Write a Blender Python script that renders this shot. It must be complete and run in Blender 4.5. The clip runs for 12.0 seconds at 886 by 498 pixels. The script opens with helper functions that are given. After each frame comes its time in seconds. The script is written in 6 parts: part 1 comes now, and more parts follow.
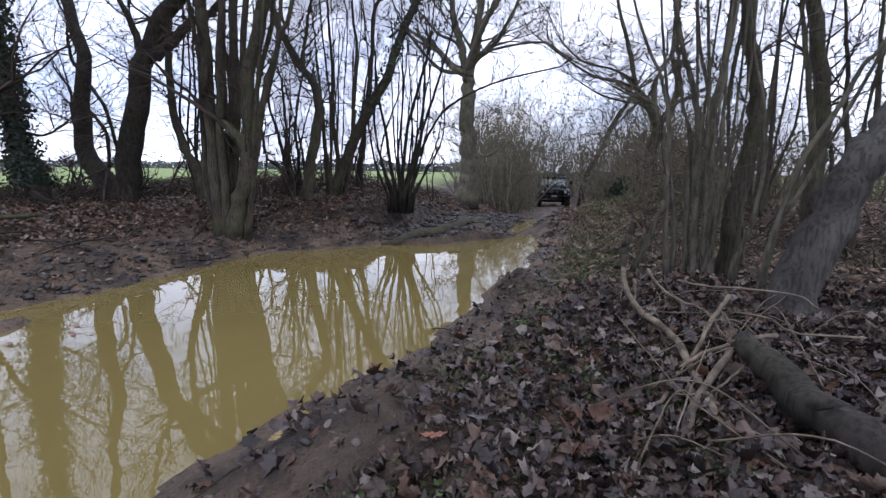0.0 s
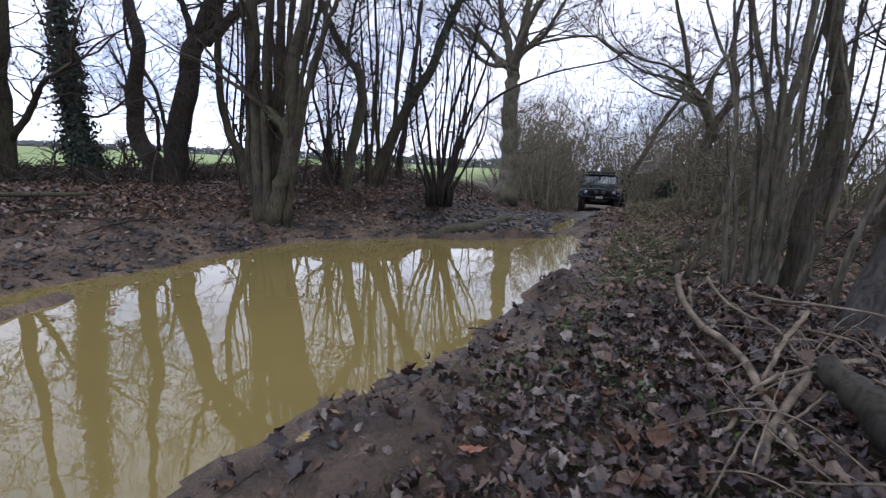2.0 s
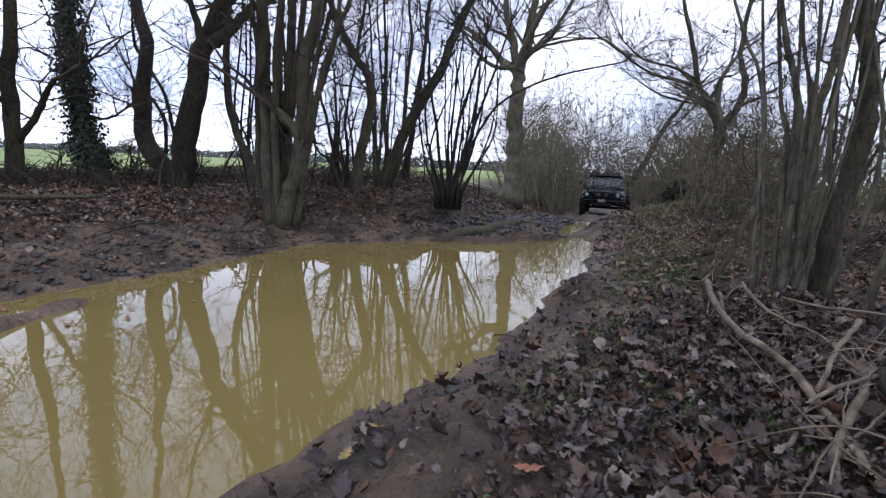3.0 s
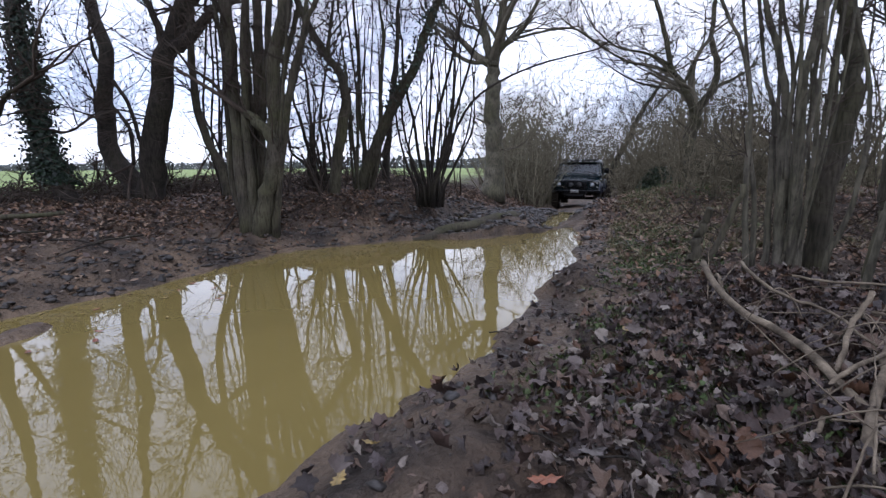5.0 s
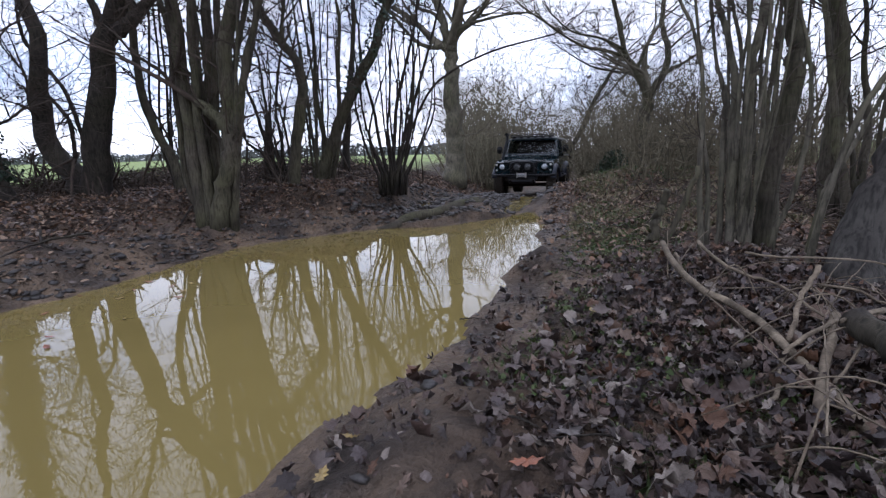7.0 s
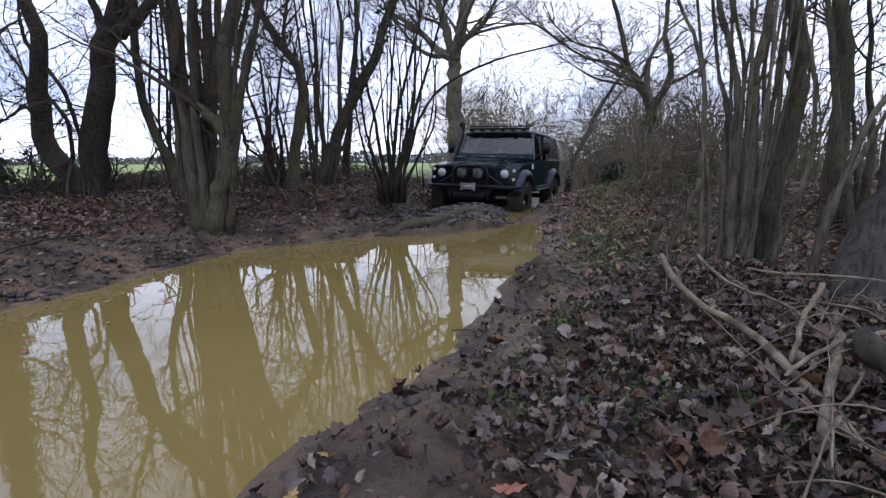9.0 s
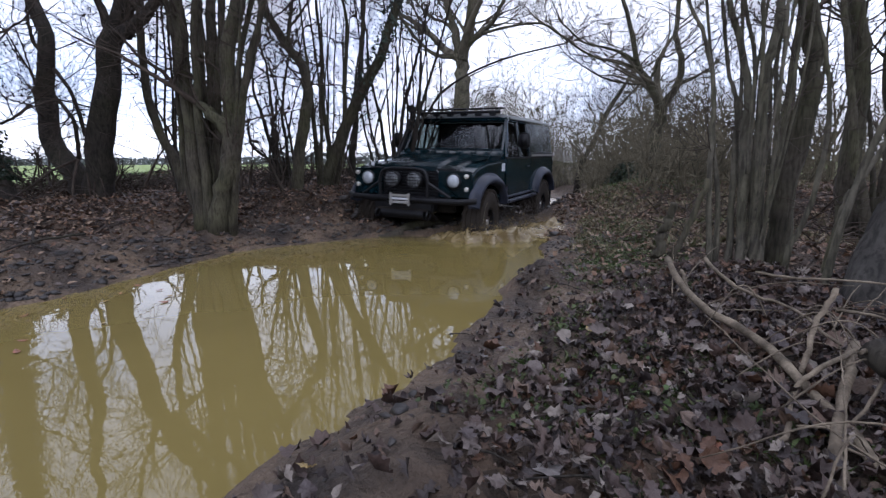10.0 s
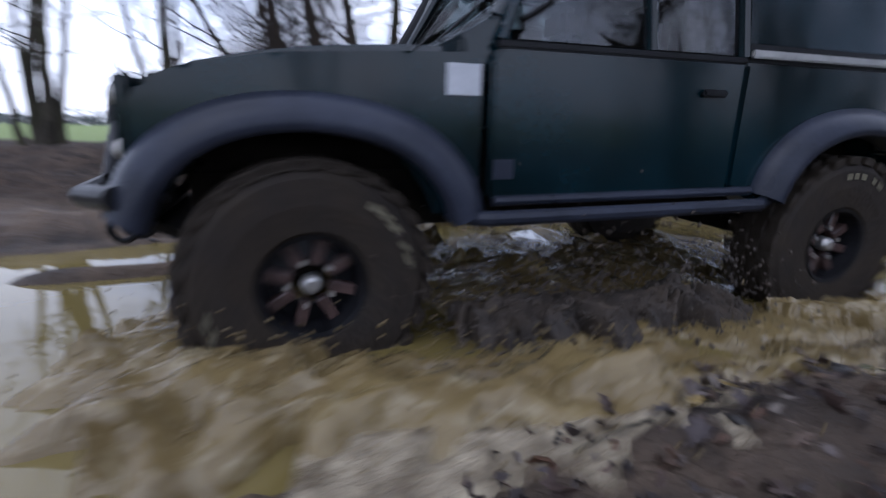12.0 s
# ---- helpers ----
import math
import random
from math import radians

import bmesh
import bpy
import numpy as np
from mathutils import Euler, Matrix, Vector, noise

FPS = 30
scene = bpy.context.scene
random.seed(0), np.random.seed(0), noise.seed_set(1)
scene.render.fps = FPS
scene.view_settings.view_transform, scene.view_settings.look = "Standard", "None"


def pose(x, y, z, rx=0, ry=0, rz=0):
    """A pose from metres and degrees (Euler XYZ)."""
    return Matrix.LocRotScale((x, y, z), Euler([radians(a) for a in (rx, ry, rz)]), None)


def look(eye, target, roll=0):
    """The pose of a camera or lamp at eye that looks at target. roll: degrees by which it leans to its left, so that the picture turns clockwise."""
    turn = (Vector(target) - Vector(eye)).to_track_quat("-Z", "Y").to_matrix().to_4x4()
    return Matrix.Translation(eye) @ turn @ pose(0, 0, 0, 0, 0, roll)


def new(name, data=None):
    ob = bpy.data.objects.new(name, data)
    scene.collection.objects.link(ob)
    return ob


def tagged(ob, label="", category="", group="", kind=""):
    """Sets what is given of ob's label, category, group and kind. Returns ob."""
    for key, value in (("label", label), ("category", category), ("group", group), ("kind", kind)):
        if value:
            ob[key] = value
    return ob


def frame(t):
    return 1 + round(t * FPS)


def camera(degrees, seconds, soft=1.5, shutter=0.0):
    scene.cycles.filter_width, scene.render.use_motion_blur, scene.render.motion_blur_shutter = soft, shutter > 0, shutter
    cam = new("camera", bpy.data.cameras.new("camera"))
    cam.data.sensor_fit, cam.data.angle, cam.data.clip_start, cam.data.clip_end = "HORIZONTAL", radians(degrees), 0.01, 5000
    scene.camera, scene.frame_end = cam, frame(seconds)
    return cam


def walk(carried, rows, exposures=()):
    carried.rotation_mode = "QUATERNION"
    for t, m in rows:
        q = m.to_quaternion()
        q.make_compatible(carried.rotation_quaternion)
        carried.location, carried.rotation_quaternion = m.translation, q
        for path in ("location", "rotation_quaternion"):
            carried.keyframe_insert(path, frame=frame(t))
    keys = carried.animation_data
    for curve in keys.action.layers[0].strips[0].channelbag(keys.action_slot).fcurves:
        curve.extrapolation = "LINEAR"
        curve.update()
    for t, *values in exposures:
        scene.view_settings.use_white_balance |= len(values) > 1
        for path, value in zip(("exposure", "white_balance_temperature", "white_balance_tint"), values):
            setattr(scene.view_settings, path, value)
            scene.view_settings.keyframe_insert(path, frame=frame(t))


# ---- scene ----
# Camera: held by hand low over the bank, it sways, then swings after the vehicle.
cam = camera(86.0, 12.0, soft=1.3, shutter=0.6)
PATH = [
    (0, (1.302, 2.396, 0.971), (0.637, 4.254, 0.647), 0.6),
    (0.5, (1.306, 2.436, 0.962), (0.597, 4.277, 0.629), 1.1),
    (1, (1.28, 2.45, 0.957), (0.542, 4.277, 0.617), 1.6),
    (1.5, (1.263, 2.485, 0.95), (0.49, 4.297, 0.604), 2.2),
    (2, (1.219, 2.505, 0.948), (0.422, 4.306, 0.6), 2.6),
    (2.5, (1.13, 2.492, 0.948), (0.331, 4.293, 0.605), 2.8),
    (4.5, (1.005, 2.638, 0.89), (0.232, 4.455, 0.571), 0.4),
    (5, (0.994, 2.626, 0.901), (0.257, 4.454, 0.562), -0.5),
    (5.5, (0.984, 2.62, 0.902), (0.287, 4.459, 0.54), -1.3),
    (6, (0.973, 2.622, 0.903), (0.321, 4.474, 0.521), -1.6),
    (6.5, (0.965, 2.617, 0.906), (0.351, 4.48, 0.513), -1.7),
    (7, (0.963, 2.621, 0.909), (0.375, 4.491, 0.513), -1.6),
    (9, (0.985, 2.696, 0.899), (0.391, 4.571, 0.538), -0.5),
    (9.5, (1.007, 2.743, 0.895), (0.394, 4.612, 0.535), -0.5),
    (10, (1.02, 2.775, 0.889), (0.39, 4.64, 0.532), -0.4),
    (10.5, (1.017, 2.767, 0.884), (0.263, 4.584, 0.526), -0.4),
    (10.8, (0.975, 2.7, 0.872), (0.07, 4.44, 0.475), -0.8),
    (11, (0.936, 2.641, 0.861), (-0.073, 4.311, 0.423), -0.9),
    (11.2, (0.937, 2.6, 0.862), (-0.14, 4.213, 0.373), -0.0),
    (11.4, (0.955, 2.57, 0.84), (-0.287, 4.045, 0.308), 0.2),
    (11.6, (0.927, 2.5, 0.79), (-0.442, 3.872, 0.298), 2.0),
    (11.8, (0.915, 2.46, 0.77), (-0.579, 3.683, 0.248), 3.0),
    (12, (0.91, 2.45, 0.752), (-0.747, 3.469, 0.284), 1.4),
]
walk(cam, [(t, look(eye, target, roll)) for t, eye, target, roll in PATH], exposures=[(0, -1.28, 5600, 18), (10.8, -1.28, 5600, 18), (11.3, -1.36, 5420, 18), (12, -1.56, 5350, 18)])

# ---- sky and sun: a bright winter overcast ----
world = bpy.data.worlds.new("overcast_sky")
scene.world = world
world.use_nodes = True
wn, wl = world.node_tree.nodes, world.node_tree.links
wn.clear()
w_out = wn.new("ShaderNodeOutputWorld")
w_bg = wn.new("ShaderNodeBackground")
w_sky = wn.new("ShaderNodeTexSky")
w_sky.sky_type, w_sky.sun_disc = "NISHITA", False
w_sky.sun_elevation, w_sky.sun_rotation = radians(50), radians(150)
w_dim = wn.new("ShaderNodeVectorMath")
w_dim.operation = "SCALE"
w_dim.inputs["Scale"].default_value = 0.13
w_co = wn.new("ShaderNodeTexCoord")
w_map = wn.new("ShaderNodeMapping")
w_map.inputs["Scale"].default_value = (1.0, 1.0, 2.6)
w_noise = wn.new("ShaderNodeTexNoise")
w_noise.inputs["Scale"].default_value, w_noise.inputs["Detail"].default_value = 2.4, 7.0
w_ramp = wn.new("ShaderNodeValToRGB")
w_ramp.color_ramp.elements[0].position, w_ramp.color_ramp.elements[0].color = 0.32, (0.72, 0.79, 0.93, 1)
w_ramp.color_ramp.elements[1].position, w_ramp.color_ramp.elements[1].color = 0.58, (1.12, 1.1, 1.1, 1)
w_mix = wn.new("ShaderNodeMix")
w_mix.data_type = "RGBA"
w_mix.inputs["Factor"].default_value = 0.86
wl.new(w_co.outputs["Generated"], w_map.inputs["Vector"])
wl.new(w_map.outputs["Vector"], w_noise.inputs["Vector"])
wl.new(w_noise.outputs["Fac"], w_ramp.inputs["Fac"])
wl.new(w_sky.outputs["Color"], w_dim.inputs[0])
wl.new(w_dim.outputs["Vector"], w_mix.inputs["A"])
wl.new(w_ramp.outputs["Color"], w_mix.inputs["B"])
wl.new(w_mix.outputs["Result"], w_bg.inputs["Color"])
w_bg.inputs["Strength"].default_value = 4.6
wl.new(w_bg.outputs["Background"], w_out.inputs["Surface"])

sun = new("sun", bpy.data.lights.new("sun", "SUN"))
sun.data.energy, sun.data.angle, sun.data.color = 1.2, radians(40), (1.0, 0.96, 0.9)
sun.matrix_world = look((9, -14, 20), (0, 0, 0))
# ---- materials ----
WET = 0.52  # everything here is soaked, and darker for it


def damp(c):
    return tuple(v * WET for v in c)


def material(name, base, rough=0.8, metal=0.0, vary=0.25, scale=8.0, fine=60.0, bump=0.3, bump_size=0.01, second=None, island=0.0, coat=0.0, spec=0.5, object_random=0.0):
    """A surface with stains and grain at two scales and a fine relief."""
    m = bpy.data.materials.new(name)
    m.use_nodes = True
    n, l = m.node_tree.nodes, m.node_tree.links
    b = n["Principled BSDF"]
    b.inputs["Roughness"].default_value, b.inputs["Metallic"].default_value = rough, metal
    b.inputs["Coat Weight"].default_value, b.inputs["Specular IOR Level"].default_value = coat, spec
    co = n.new("ShaderNodeTexCoord")
    big, small = n.new("ShaderNodeTexNoise"), n.new("ShaderNodeTexNoise")
    big.inputs["Scale"].default_value, big.inputs["Detail"].default_value = scale, 5.0
    small.inputs["Scale"].default_value, small.inputs["Detail"].default_value = fine, 4.0
    l.new(co.outputs["Object"], big.inputs["Vector"])
    l.new(co.outputs["Object"], small.inputs["Vector"])
    ramp = n.new("ShaderNodeValToRGB")
    dark = second or tuple(c * (1 - vary) for c in base)
    light = tuple(min(1, c * (1 + vary)) for c in base)
    ramp.color_ramp.elements[0].position, ramp.color_ramp.elements[1].position = 0.35, 0.68
    ramp.color_ramp.elements[0].color, ramp.color_ramp.elements[1].color = (*dark, 1), (*light, 1)
    l.new(big.outputs["Fac"], ramp.inputs["Fac"])
    grain = n.new("ShaderNodeMapRange")
    grain.inputs["To Min"].default_value, grain.inputs["To Max"].default_value = 1 - vary, 1 + vary
    l.new(small.outputs["Fac"], grain.inputs["Value"])
    hsv = n.new("ShaderNodeHueSaturation")
    l.new(ramp.outputs["Color"], hsv.inputs["Color"])
    value = grain.outputs["Result"]
    if island or object_random:
        if island:
            source, amount = n.new("ShaderNodeNewGeometry").outputs["Random Per Island"], island
        else:
            source, amount = n.new("ShaderNodeObjectInfo").outputs["Random"], object_random
        each = n.new("ShaderNodeMapRange")
        each.inputs["To Min"].default_value, each.inputs["To Max"].default_value = 1 - amount, 1 + amount
        l.new(source, each.inputs["Value"])
        times = n.new("ShaderNodeMath")
        times.operation = "MULTIPLY"
        l.new(value, times.inputs[0])
        l.new(each.outputs["Result"], times.inputs[1])
        value = times.outputs["Value"]
    l.new(value, hsv.inputs["Value"])
    l.new(hsv.outputs["Color"], b.inputs["Base Color"])
    wear = n.new("ShaderNodeMapRange")
    wear.inputs["To Min"].default_value, wear.inputs["To Max"].default_value = max(0.02, rough - 0.12), min(1, rough + 0.12)
    l.new(big.outputs["Fac"], wear.inputs["Value"])
    l.new(wear.outputs["Result"], b.inputs["Roughness"])
    if bump:
        bm_node = n.new("ShaderNodeBump")
        bm_node.inputs["Strength"].default_value, bm_node.inputs["Distance"].default_value = bump, bump_size
        l.new(small.outputs["Fac"], bm_node.inputs["Height"])
        l.new(bm_node.outputs["Normal"], b.inputs["Normal"])
    return m


def bark(name, base, green, moss=0.5):
    """Bark with fissures along the stem and green algae in patches."""
    m = material(name, damp(base), rough=0.92, vary=0.35, scale=5, fine=45, bump=0.7, bump_size=0.012, spec=0.2)
    n, l = m.node_tree.nodes, m.node_tree.links
    b, co = n["Principled BSDF"], n["Texture Coordinate"]
    stretch = n.new("ShaderNodeMapping")
    stretch.inputs["Scale"].default_value = (1, 1, 0.16)
    l.new(co.outputs["Object"], stretch.inputs["Vector"])
    fissure = n.new("ShaderNodeTexNoise")
    fissure.inputs["Scale"].default_value, fissure.inputs["Detail"].default_value = 55, 6
    l.new(stretch.outputs["Vector"], fissure.inputs["Vector"])
    l.new(fissure.outputs["Fac"], n["Bump"].inputs["Height"])
    patch = n.new("ShaderNodeTexNoise")
    patch.inputs["Scale"].default_value, patch.inputs["Detail"].default_value = 2.2, 4
    l.new(co.outputs["Object"], patch.inputs["Vector"])
    where = n.new("ShaderNodeMapRange")
    where.inputs["From Min"].default_value, where.inputs["From Max"].default_value = 0.42, 0.7
    where.inputs["To Max"].default_value = moss
    l.new(patch.outputs["Fac"], where.inputs["Value"])
    mix = n.new("ShaderNodeMix")
    mix.data_type = "RGBA"
    l.new(where.outputs["Result"], mix.inputs["Factor"])
    l.new(n["Hue/Saturation/Value"].outputs["Color"], mix.inputs["A"])
    mix.inputs["B"].default_value = (*damp(green), 1)
    dark = n.new("ShaderNodeMix")
    dark.data_type, dark.blend_type = "RGBA", "MULTIPLY"
    dark.inputs["Factor"].default_value = 0.8
    crack = n.new("ShaderNodeValToRGB")
    crack.color_ramp.elements[0].position, crack.color_ramp.elements[0].color = 0.36, (0.35, 0.35, 0.35, 1)
    crack.color_ramp.elements[1].position, crack.color_ramp.elements[1].color = 0.55, (1, 1, 1, 1)
    l.new(fissure.outputs["Fac"], crack.inputs["Fac"])
    l.new(mix.outputs["Result"], dark.inputs["A"])
    l.new(crack.outputs["Color"], dark.inputs["B"])
    l.new(dark.outputs["Result"], b.inputs["Base Color"])
    return m


def leaf_material(name, stops, rough=0.55):
    """Leaves, each with its own tone out of a ramp."""
    m = material(name, (0.1, 0.07, 0.05), rough=rough, vary=0.4, scale=30, fine=200, bump=0.6, bump_size=0.005, spec=0.32)
    n, l = m.node_tree.nodes, m.node_tree.links
    ramp = n.new("ShaderNodeValToRGB")
    ramp.color_ramp.interpolation = "CONSTANT"
    e = ramp.color_ramp.elements
    while len(e) < len(stops):
        e.new(0.5)
    for i, c in enumerate(stops):
        e[i].position, e[i].color = i / len(stops), (*damp(c), 1)
    l.new(n.new("ShaderNodeNewGeometry").outputs["Random Per Island"], ramp.inputs["Fac"])
    l.new(ramp.outputs["Color"], n["Hue/Saturation/Value"].inputs["Color"])
    return m


M_BARK = bark("bark_grey_green", (0.112, 0.096, 0.07), (0.115, 0.12, 0.05), 0.65)
M_BARK_DARK = bark("bark_dark", (0.066, 0.054, 0.045), (0.06, 0.062, 0.026), 0.4)
M_BARK_PALE = bark("bark_pale_hazel", (0.2, 0.18, 0.135), (0.115, 0.115, 0.05), 0.6)
M_BARK_LICHEN = bark("bark_grey_lichen", (0.07, 0.062, 0.054), (0.3, 0.29, 0.25), 0.5)
# oak bark lightened, with the haze of its distance in the colour
M_BARK_OAK = bark("bark_grey_oak", (0.2, 0.182, 0.132), (0.2, 0.2, 0.1), 0.5)
M_TWIG_OAK = material("oak_twigs", (0.13, 0.115, 0.085), rough=0.92, vary=0.25, bump=0.0, island=0.3, spec=0.15)
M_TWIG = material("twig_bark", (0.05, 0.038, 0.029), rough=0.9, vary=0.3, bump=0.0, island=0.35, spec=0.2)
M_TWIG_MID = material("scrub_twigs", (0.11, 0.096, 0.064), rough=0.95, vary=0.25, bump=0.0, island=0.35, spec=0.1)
# paler than the near twigs: distance haze is mixed into the colour
M_TWIG_FAR = material("hazed_twigs", (0.15, 0.134, 0.092), rough=0.95, vary=0.2, bump=0.0, island=0.35, spec=0.1)
M_DEADWOOD = material("dead_wood", (0.13, 0.105, 0.074), rough=0.85, vary=0.35, scale=14, fine=90, bump=0.9, bump_size=0.006, second=(0.06, 0.047, 0.032), spec=0.2)
M_LEAF = leaf_material("fallen_leaves", [(0.085, 0.054, 0.042), (0.125, 0.08, 0.062), (0.045, 0.033, 0.029), (0.16, 0.1, 0.066), (0.1, 0.066, 0.052), (0.21, 0.145, 0.105), (0.06, 0.044, 0.038), (0.3, 0.25, 0.205), (0.15, 0.076, 0.042), (0.115, 0.08, 0.068), (0.09, 0.068, 0.064), (0.05, 0.037, 0.034), (0.19, 0.15, 0.13), (0.075, 0.05, 0.04)], 0.5)
M_LEAF_FAR = leaf_material("bank_leaves", [(0.16, 0.088, 0.05), (0.23, 0.13, 0.072), (0.1, 0.064, 0.043), (0.28, 0.17, 0.098), (0.15, 0.09, 0.058), (0.36, 0.25, 0.165), (0.19, 0.105, 0.06)])
M_STRAW = leaf_material("dry_grass", [(0.3, 0.23, 0.14), (0.4, 0.32, 0.2), (0.22, 0.165, 0.1), (0.18, 0.18, 0.075)])
M_EVERGREEN = leaf_material("evergreen_leaves", [(0.04, 0.065, 0.03), (0.06, 0.085, 0.04), (0.03, 0.05, 0.024), (0.08, 0.1, 0.05)], rough=0.45)
M_IVY = leaf_material("ivy_leaves", [(0.012, 0.03, 0.014), (0.02, 0.045, 0.02), (0.01, 0.022, 0.012), (0.03, 0.06, 0.025)], rough=0.4)
M_GREEN = leaf_material("small_weeds", [(0.075, 0.12, 0.026), (0.11, 0.15, 0.042), (0.055, 0.085, 0.02), (0.15, 0.165, 0.065)])
# the air's haze over the field is put into this pale blue-grey
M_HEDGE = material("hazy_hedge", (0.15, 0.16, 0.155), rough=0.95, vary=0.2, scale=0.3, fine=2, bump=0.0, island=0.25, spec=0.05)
M_CLOD = material("mud_clods", (0.022, 0.018, 0.0145), rough=0.55, vary=0.4, scale=20, fine=90, bump=0.6, bump_size=0.006, island=0.3, spec=0.5)


def ground_material():
    m = material("lane_ground", (0.088, 0.062, 0.04), rough=0.6, vary=0.45, scale=2.6, fine=30, bump=1.0, bump_size=0.05, second=(0.026, 0.019, 0.014), spec=0.28)
    n, l = m.node_tree.nodes, m.node_tree.links
    n["Noise Texture.001"].inputs["Detail"].default_value = 9.0
    b = n["Principled BSDF"]
    mask = n.new("ShaderNodeVertexColor")
    mask.layer_name = "soil"
    split = n.new("ShaderNodeSeparateColor")
    l.new(mask.outputs["Color"], split.inputs["Color"])
    noise_leaf = n.new("ShaderNodeTexVoronoi")
    noise_leaf.inputs["Scale"].default_value = 14
    l.new(n["Texture Coordinate"].outputs["Object"], noise_leaf.inputs["Vector"])
    ramp = n.new("ShaderNodeValToRGB")
    ramp.color_ramp.elements[0].color, ramp.color_ramp.elements[1].color = (0.013, 0.0098, 0.0073, 1), (0.064, 0.043, 0.028, 1)
    tone = n.new("ShaderNodeSeparateColor")
    l.new(noise_leaf.outputs["Color"], tone.inputs["Color"])
    l.new(tone.outputs["Red"], ramp.inputs["Fac"])
    mix_leaf = n.new("ShaderNodeMix")
    mix_leaf.data_type = "RGBA"
    l.new(split.outputs["Red"], mix_leaf.inputs["Factor"])
    l.new(n["Hue/Saturation/Value"].outputs["Color"], mix_leaf.inputs["A"])
    l.new(ramp.outputs["Color"], mix_leaf.inputs["B"])
    grass = n.new("ShaderNodeValToRGB")
    grass.color_ramp.elements[0].color, grass.color_ramp.elements[1].color = (0.15, 0.2, 0.06, 1), (0.24, 0.29, 0.11, 1)
    g_noise = n.new("ShaderNodeTexNoise")
    g_noise.inputs["Scale"].default_value, g_noise.inputs["Detail"].default_value = 0.35, 8
    l.new(n["Texture Coordinate"].outputs["Object"], g_noise.inputs["Vector"])
    l.new(g_noise.outputs["Fac"], grass.inputs["Fac"])
    mix_grass = n.new("ShaderNodeMix")
    mix_grass.data_type = "RGBA"
    l.new(split.outputs["Green"], mix_grass.inputs["Factor"])
    l.new(mix_leaf.outputs["Result"], mix_grass.inputs["A"])
    l.new(grass.outputs["Color"], mix_grass.inputs["B"])
    l.new(mix_grass.outputs["Result"], b.inputs["Base Color"])
    wet = n.new("ShaderNodeMapRange")
    wet.inputs["To Min"].default_value, wet.inputs["To Max"].default_value = 0.92, 0.46
    l.new(split.outputs["Blue"], wet.inputs["Value"])
    l.new(wet.outputs["Result"], b.inputs["Roughness"])
    return m


def water_material(name, base, rough=0.03, ripple=0.04, scale=5.0):
    m = bpy.data.materials.new(name)
    m.use_nodes = True
    n, l = m.node_tree.nodes, m.node_tree.links
    b = n["Principled BSDF"]
    b.inputs["Roughness"].default_value, b.inputs["IOR"].default_value = rough, 1.42
    co, cloud = n.new("ShaderNodeTexCoord"), n.new("ShaderNodeTexNoise")
    cloud.inputs["Scale"].default_value, cloud.inputs["Detail"].default_value = 0.9, 4
    l.new(co.outputs["Object"], cloud.inputs["Vector"])
    ramp = n.new("ShaderNodeValToRGB")
    ramp.color_ramp.elements[0].color, ramp.color_ramp.elements[1].color = (*[c * 0.82 for c in base], 1), (*[c * 1.15 for c in base], 1)
    l.new(cloud.outputs["Fac"], ramp.inputs["Fac"])
    l.new(ramp.outputs["Color"], b.inputs["Base Color"])
    wave = n.new("ShaderNodeTexNoise")
    wave.inputs["Scale"].default_value, wave.inputs["Detail"].default_value = scale, 3
    l.new(co.outputs["Object"], wave.inputs["Vector"])
    bump = n.new("ShaderNodeBump")
    bump.inputs["Strength"].default_value, bump.inputs["Distance"].default_value = ripple, 0.02
    l.new(wave.outputs["Fac"], bump.inputs["Height"])
    l.new(bump.outputs["Normal"], b.inputs["Normal"])
    return m


M_GROUND = ground_material()
M_WATER = water_material("muddy_water", (0.145, 0.112, 0.037), rough=0.015)
M_CHURN = water_material("churned_water", (0.165, 0.12, 0.058), rough=0.22, ripple=0.55, scale=16)
for _stop, _tone in zip(M_CHURN.node_tree.nodes["Color Ramp"].color_ramp.elements, ((0.085, 0.058, 0.026, 1), (0.2, 0.15, 0.06, 1))):
    _stop.color = _tone
M_CHURN.node_tree.nodes["Noise Texture"].inputs["Scale"].default_value = 3.0
_n, _l = M_CHURN.node_tree.nodes, M_CHURN.node_tree.links
_fleck, _amount, _froth = _n.new("ShaderNodeTexNoise"), _n.new("ShaderNodeMapRange"), _n.new("ShaderNodeMix")
_fleck.inputs["Scale"].default_value, _fleck.inputs["Detail"].default_value, _fleck.inputs["Distortion"].default_value = 7.0, 8.0, 1.6
_amount.inputs["From Min"].default_value, _amount.inputs["From Max"].default_value, _amount.inputs["To Max"].default_value = 0.53, 0.72, 0.55
_froth.data_type = "RGBA"
_froth.inputs["B"].default_value = (0.36, 0.31, 0.2, 1)
_l.new(_n["Texture Coordinate"].outputs["Object"], _fleck.inputs["Vector"])
_l.new(_fleck.outputs["Fac"], _amount.inputs["Value"])
_l.new(_amount.outputs["Result"], _froth.inputs["Factor"])
_l.new(_n["Color Ramp"].outputs["Color"], _froth.inputs["A"])
_l.new(_froth.outputs["Result"], _n["Principled BSDF"].inputs["Base Color"])
M_FOAM = material("water_foam", (0.25, 0.21, 0.14), rough=0.32, vary=0.45, scale=17, fine=60, bump=1.0, bump_size=0.025, second=(0.1, 0.074, 0.04))
M_MUDDY = material("flung_mud", (0.034, 0.024, 0.015), rough=0.75, vary=0.4, scale=9, fine=60, bump=0.6, bump_size=0.01, second=(0.024, 0.018, 0.013))
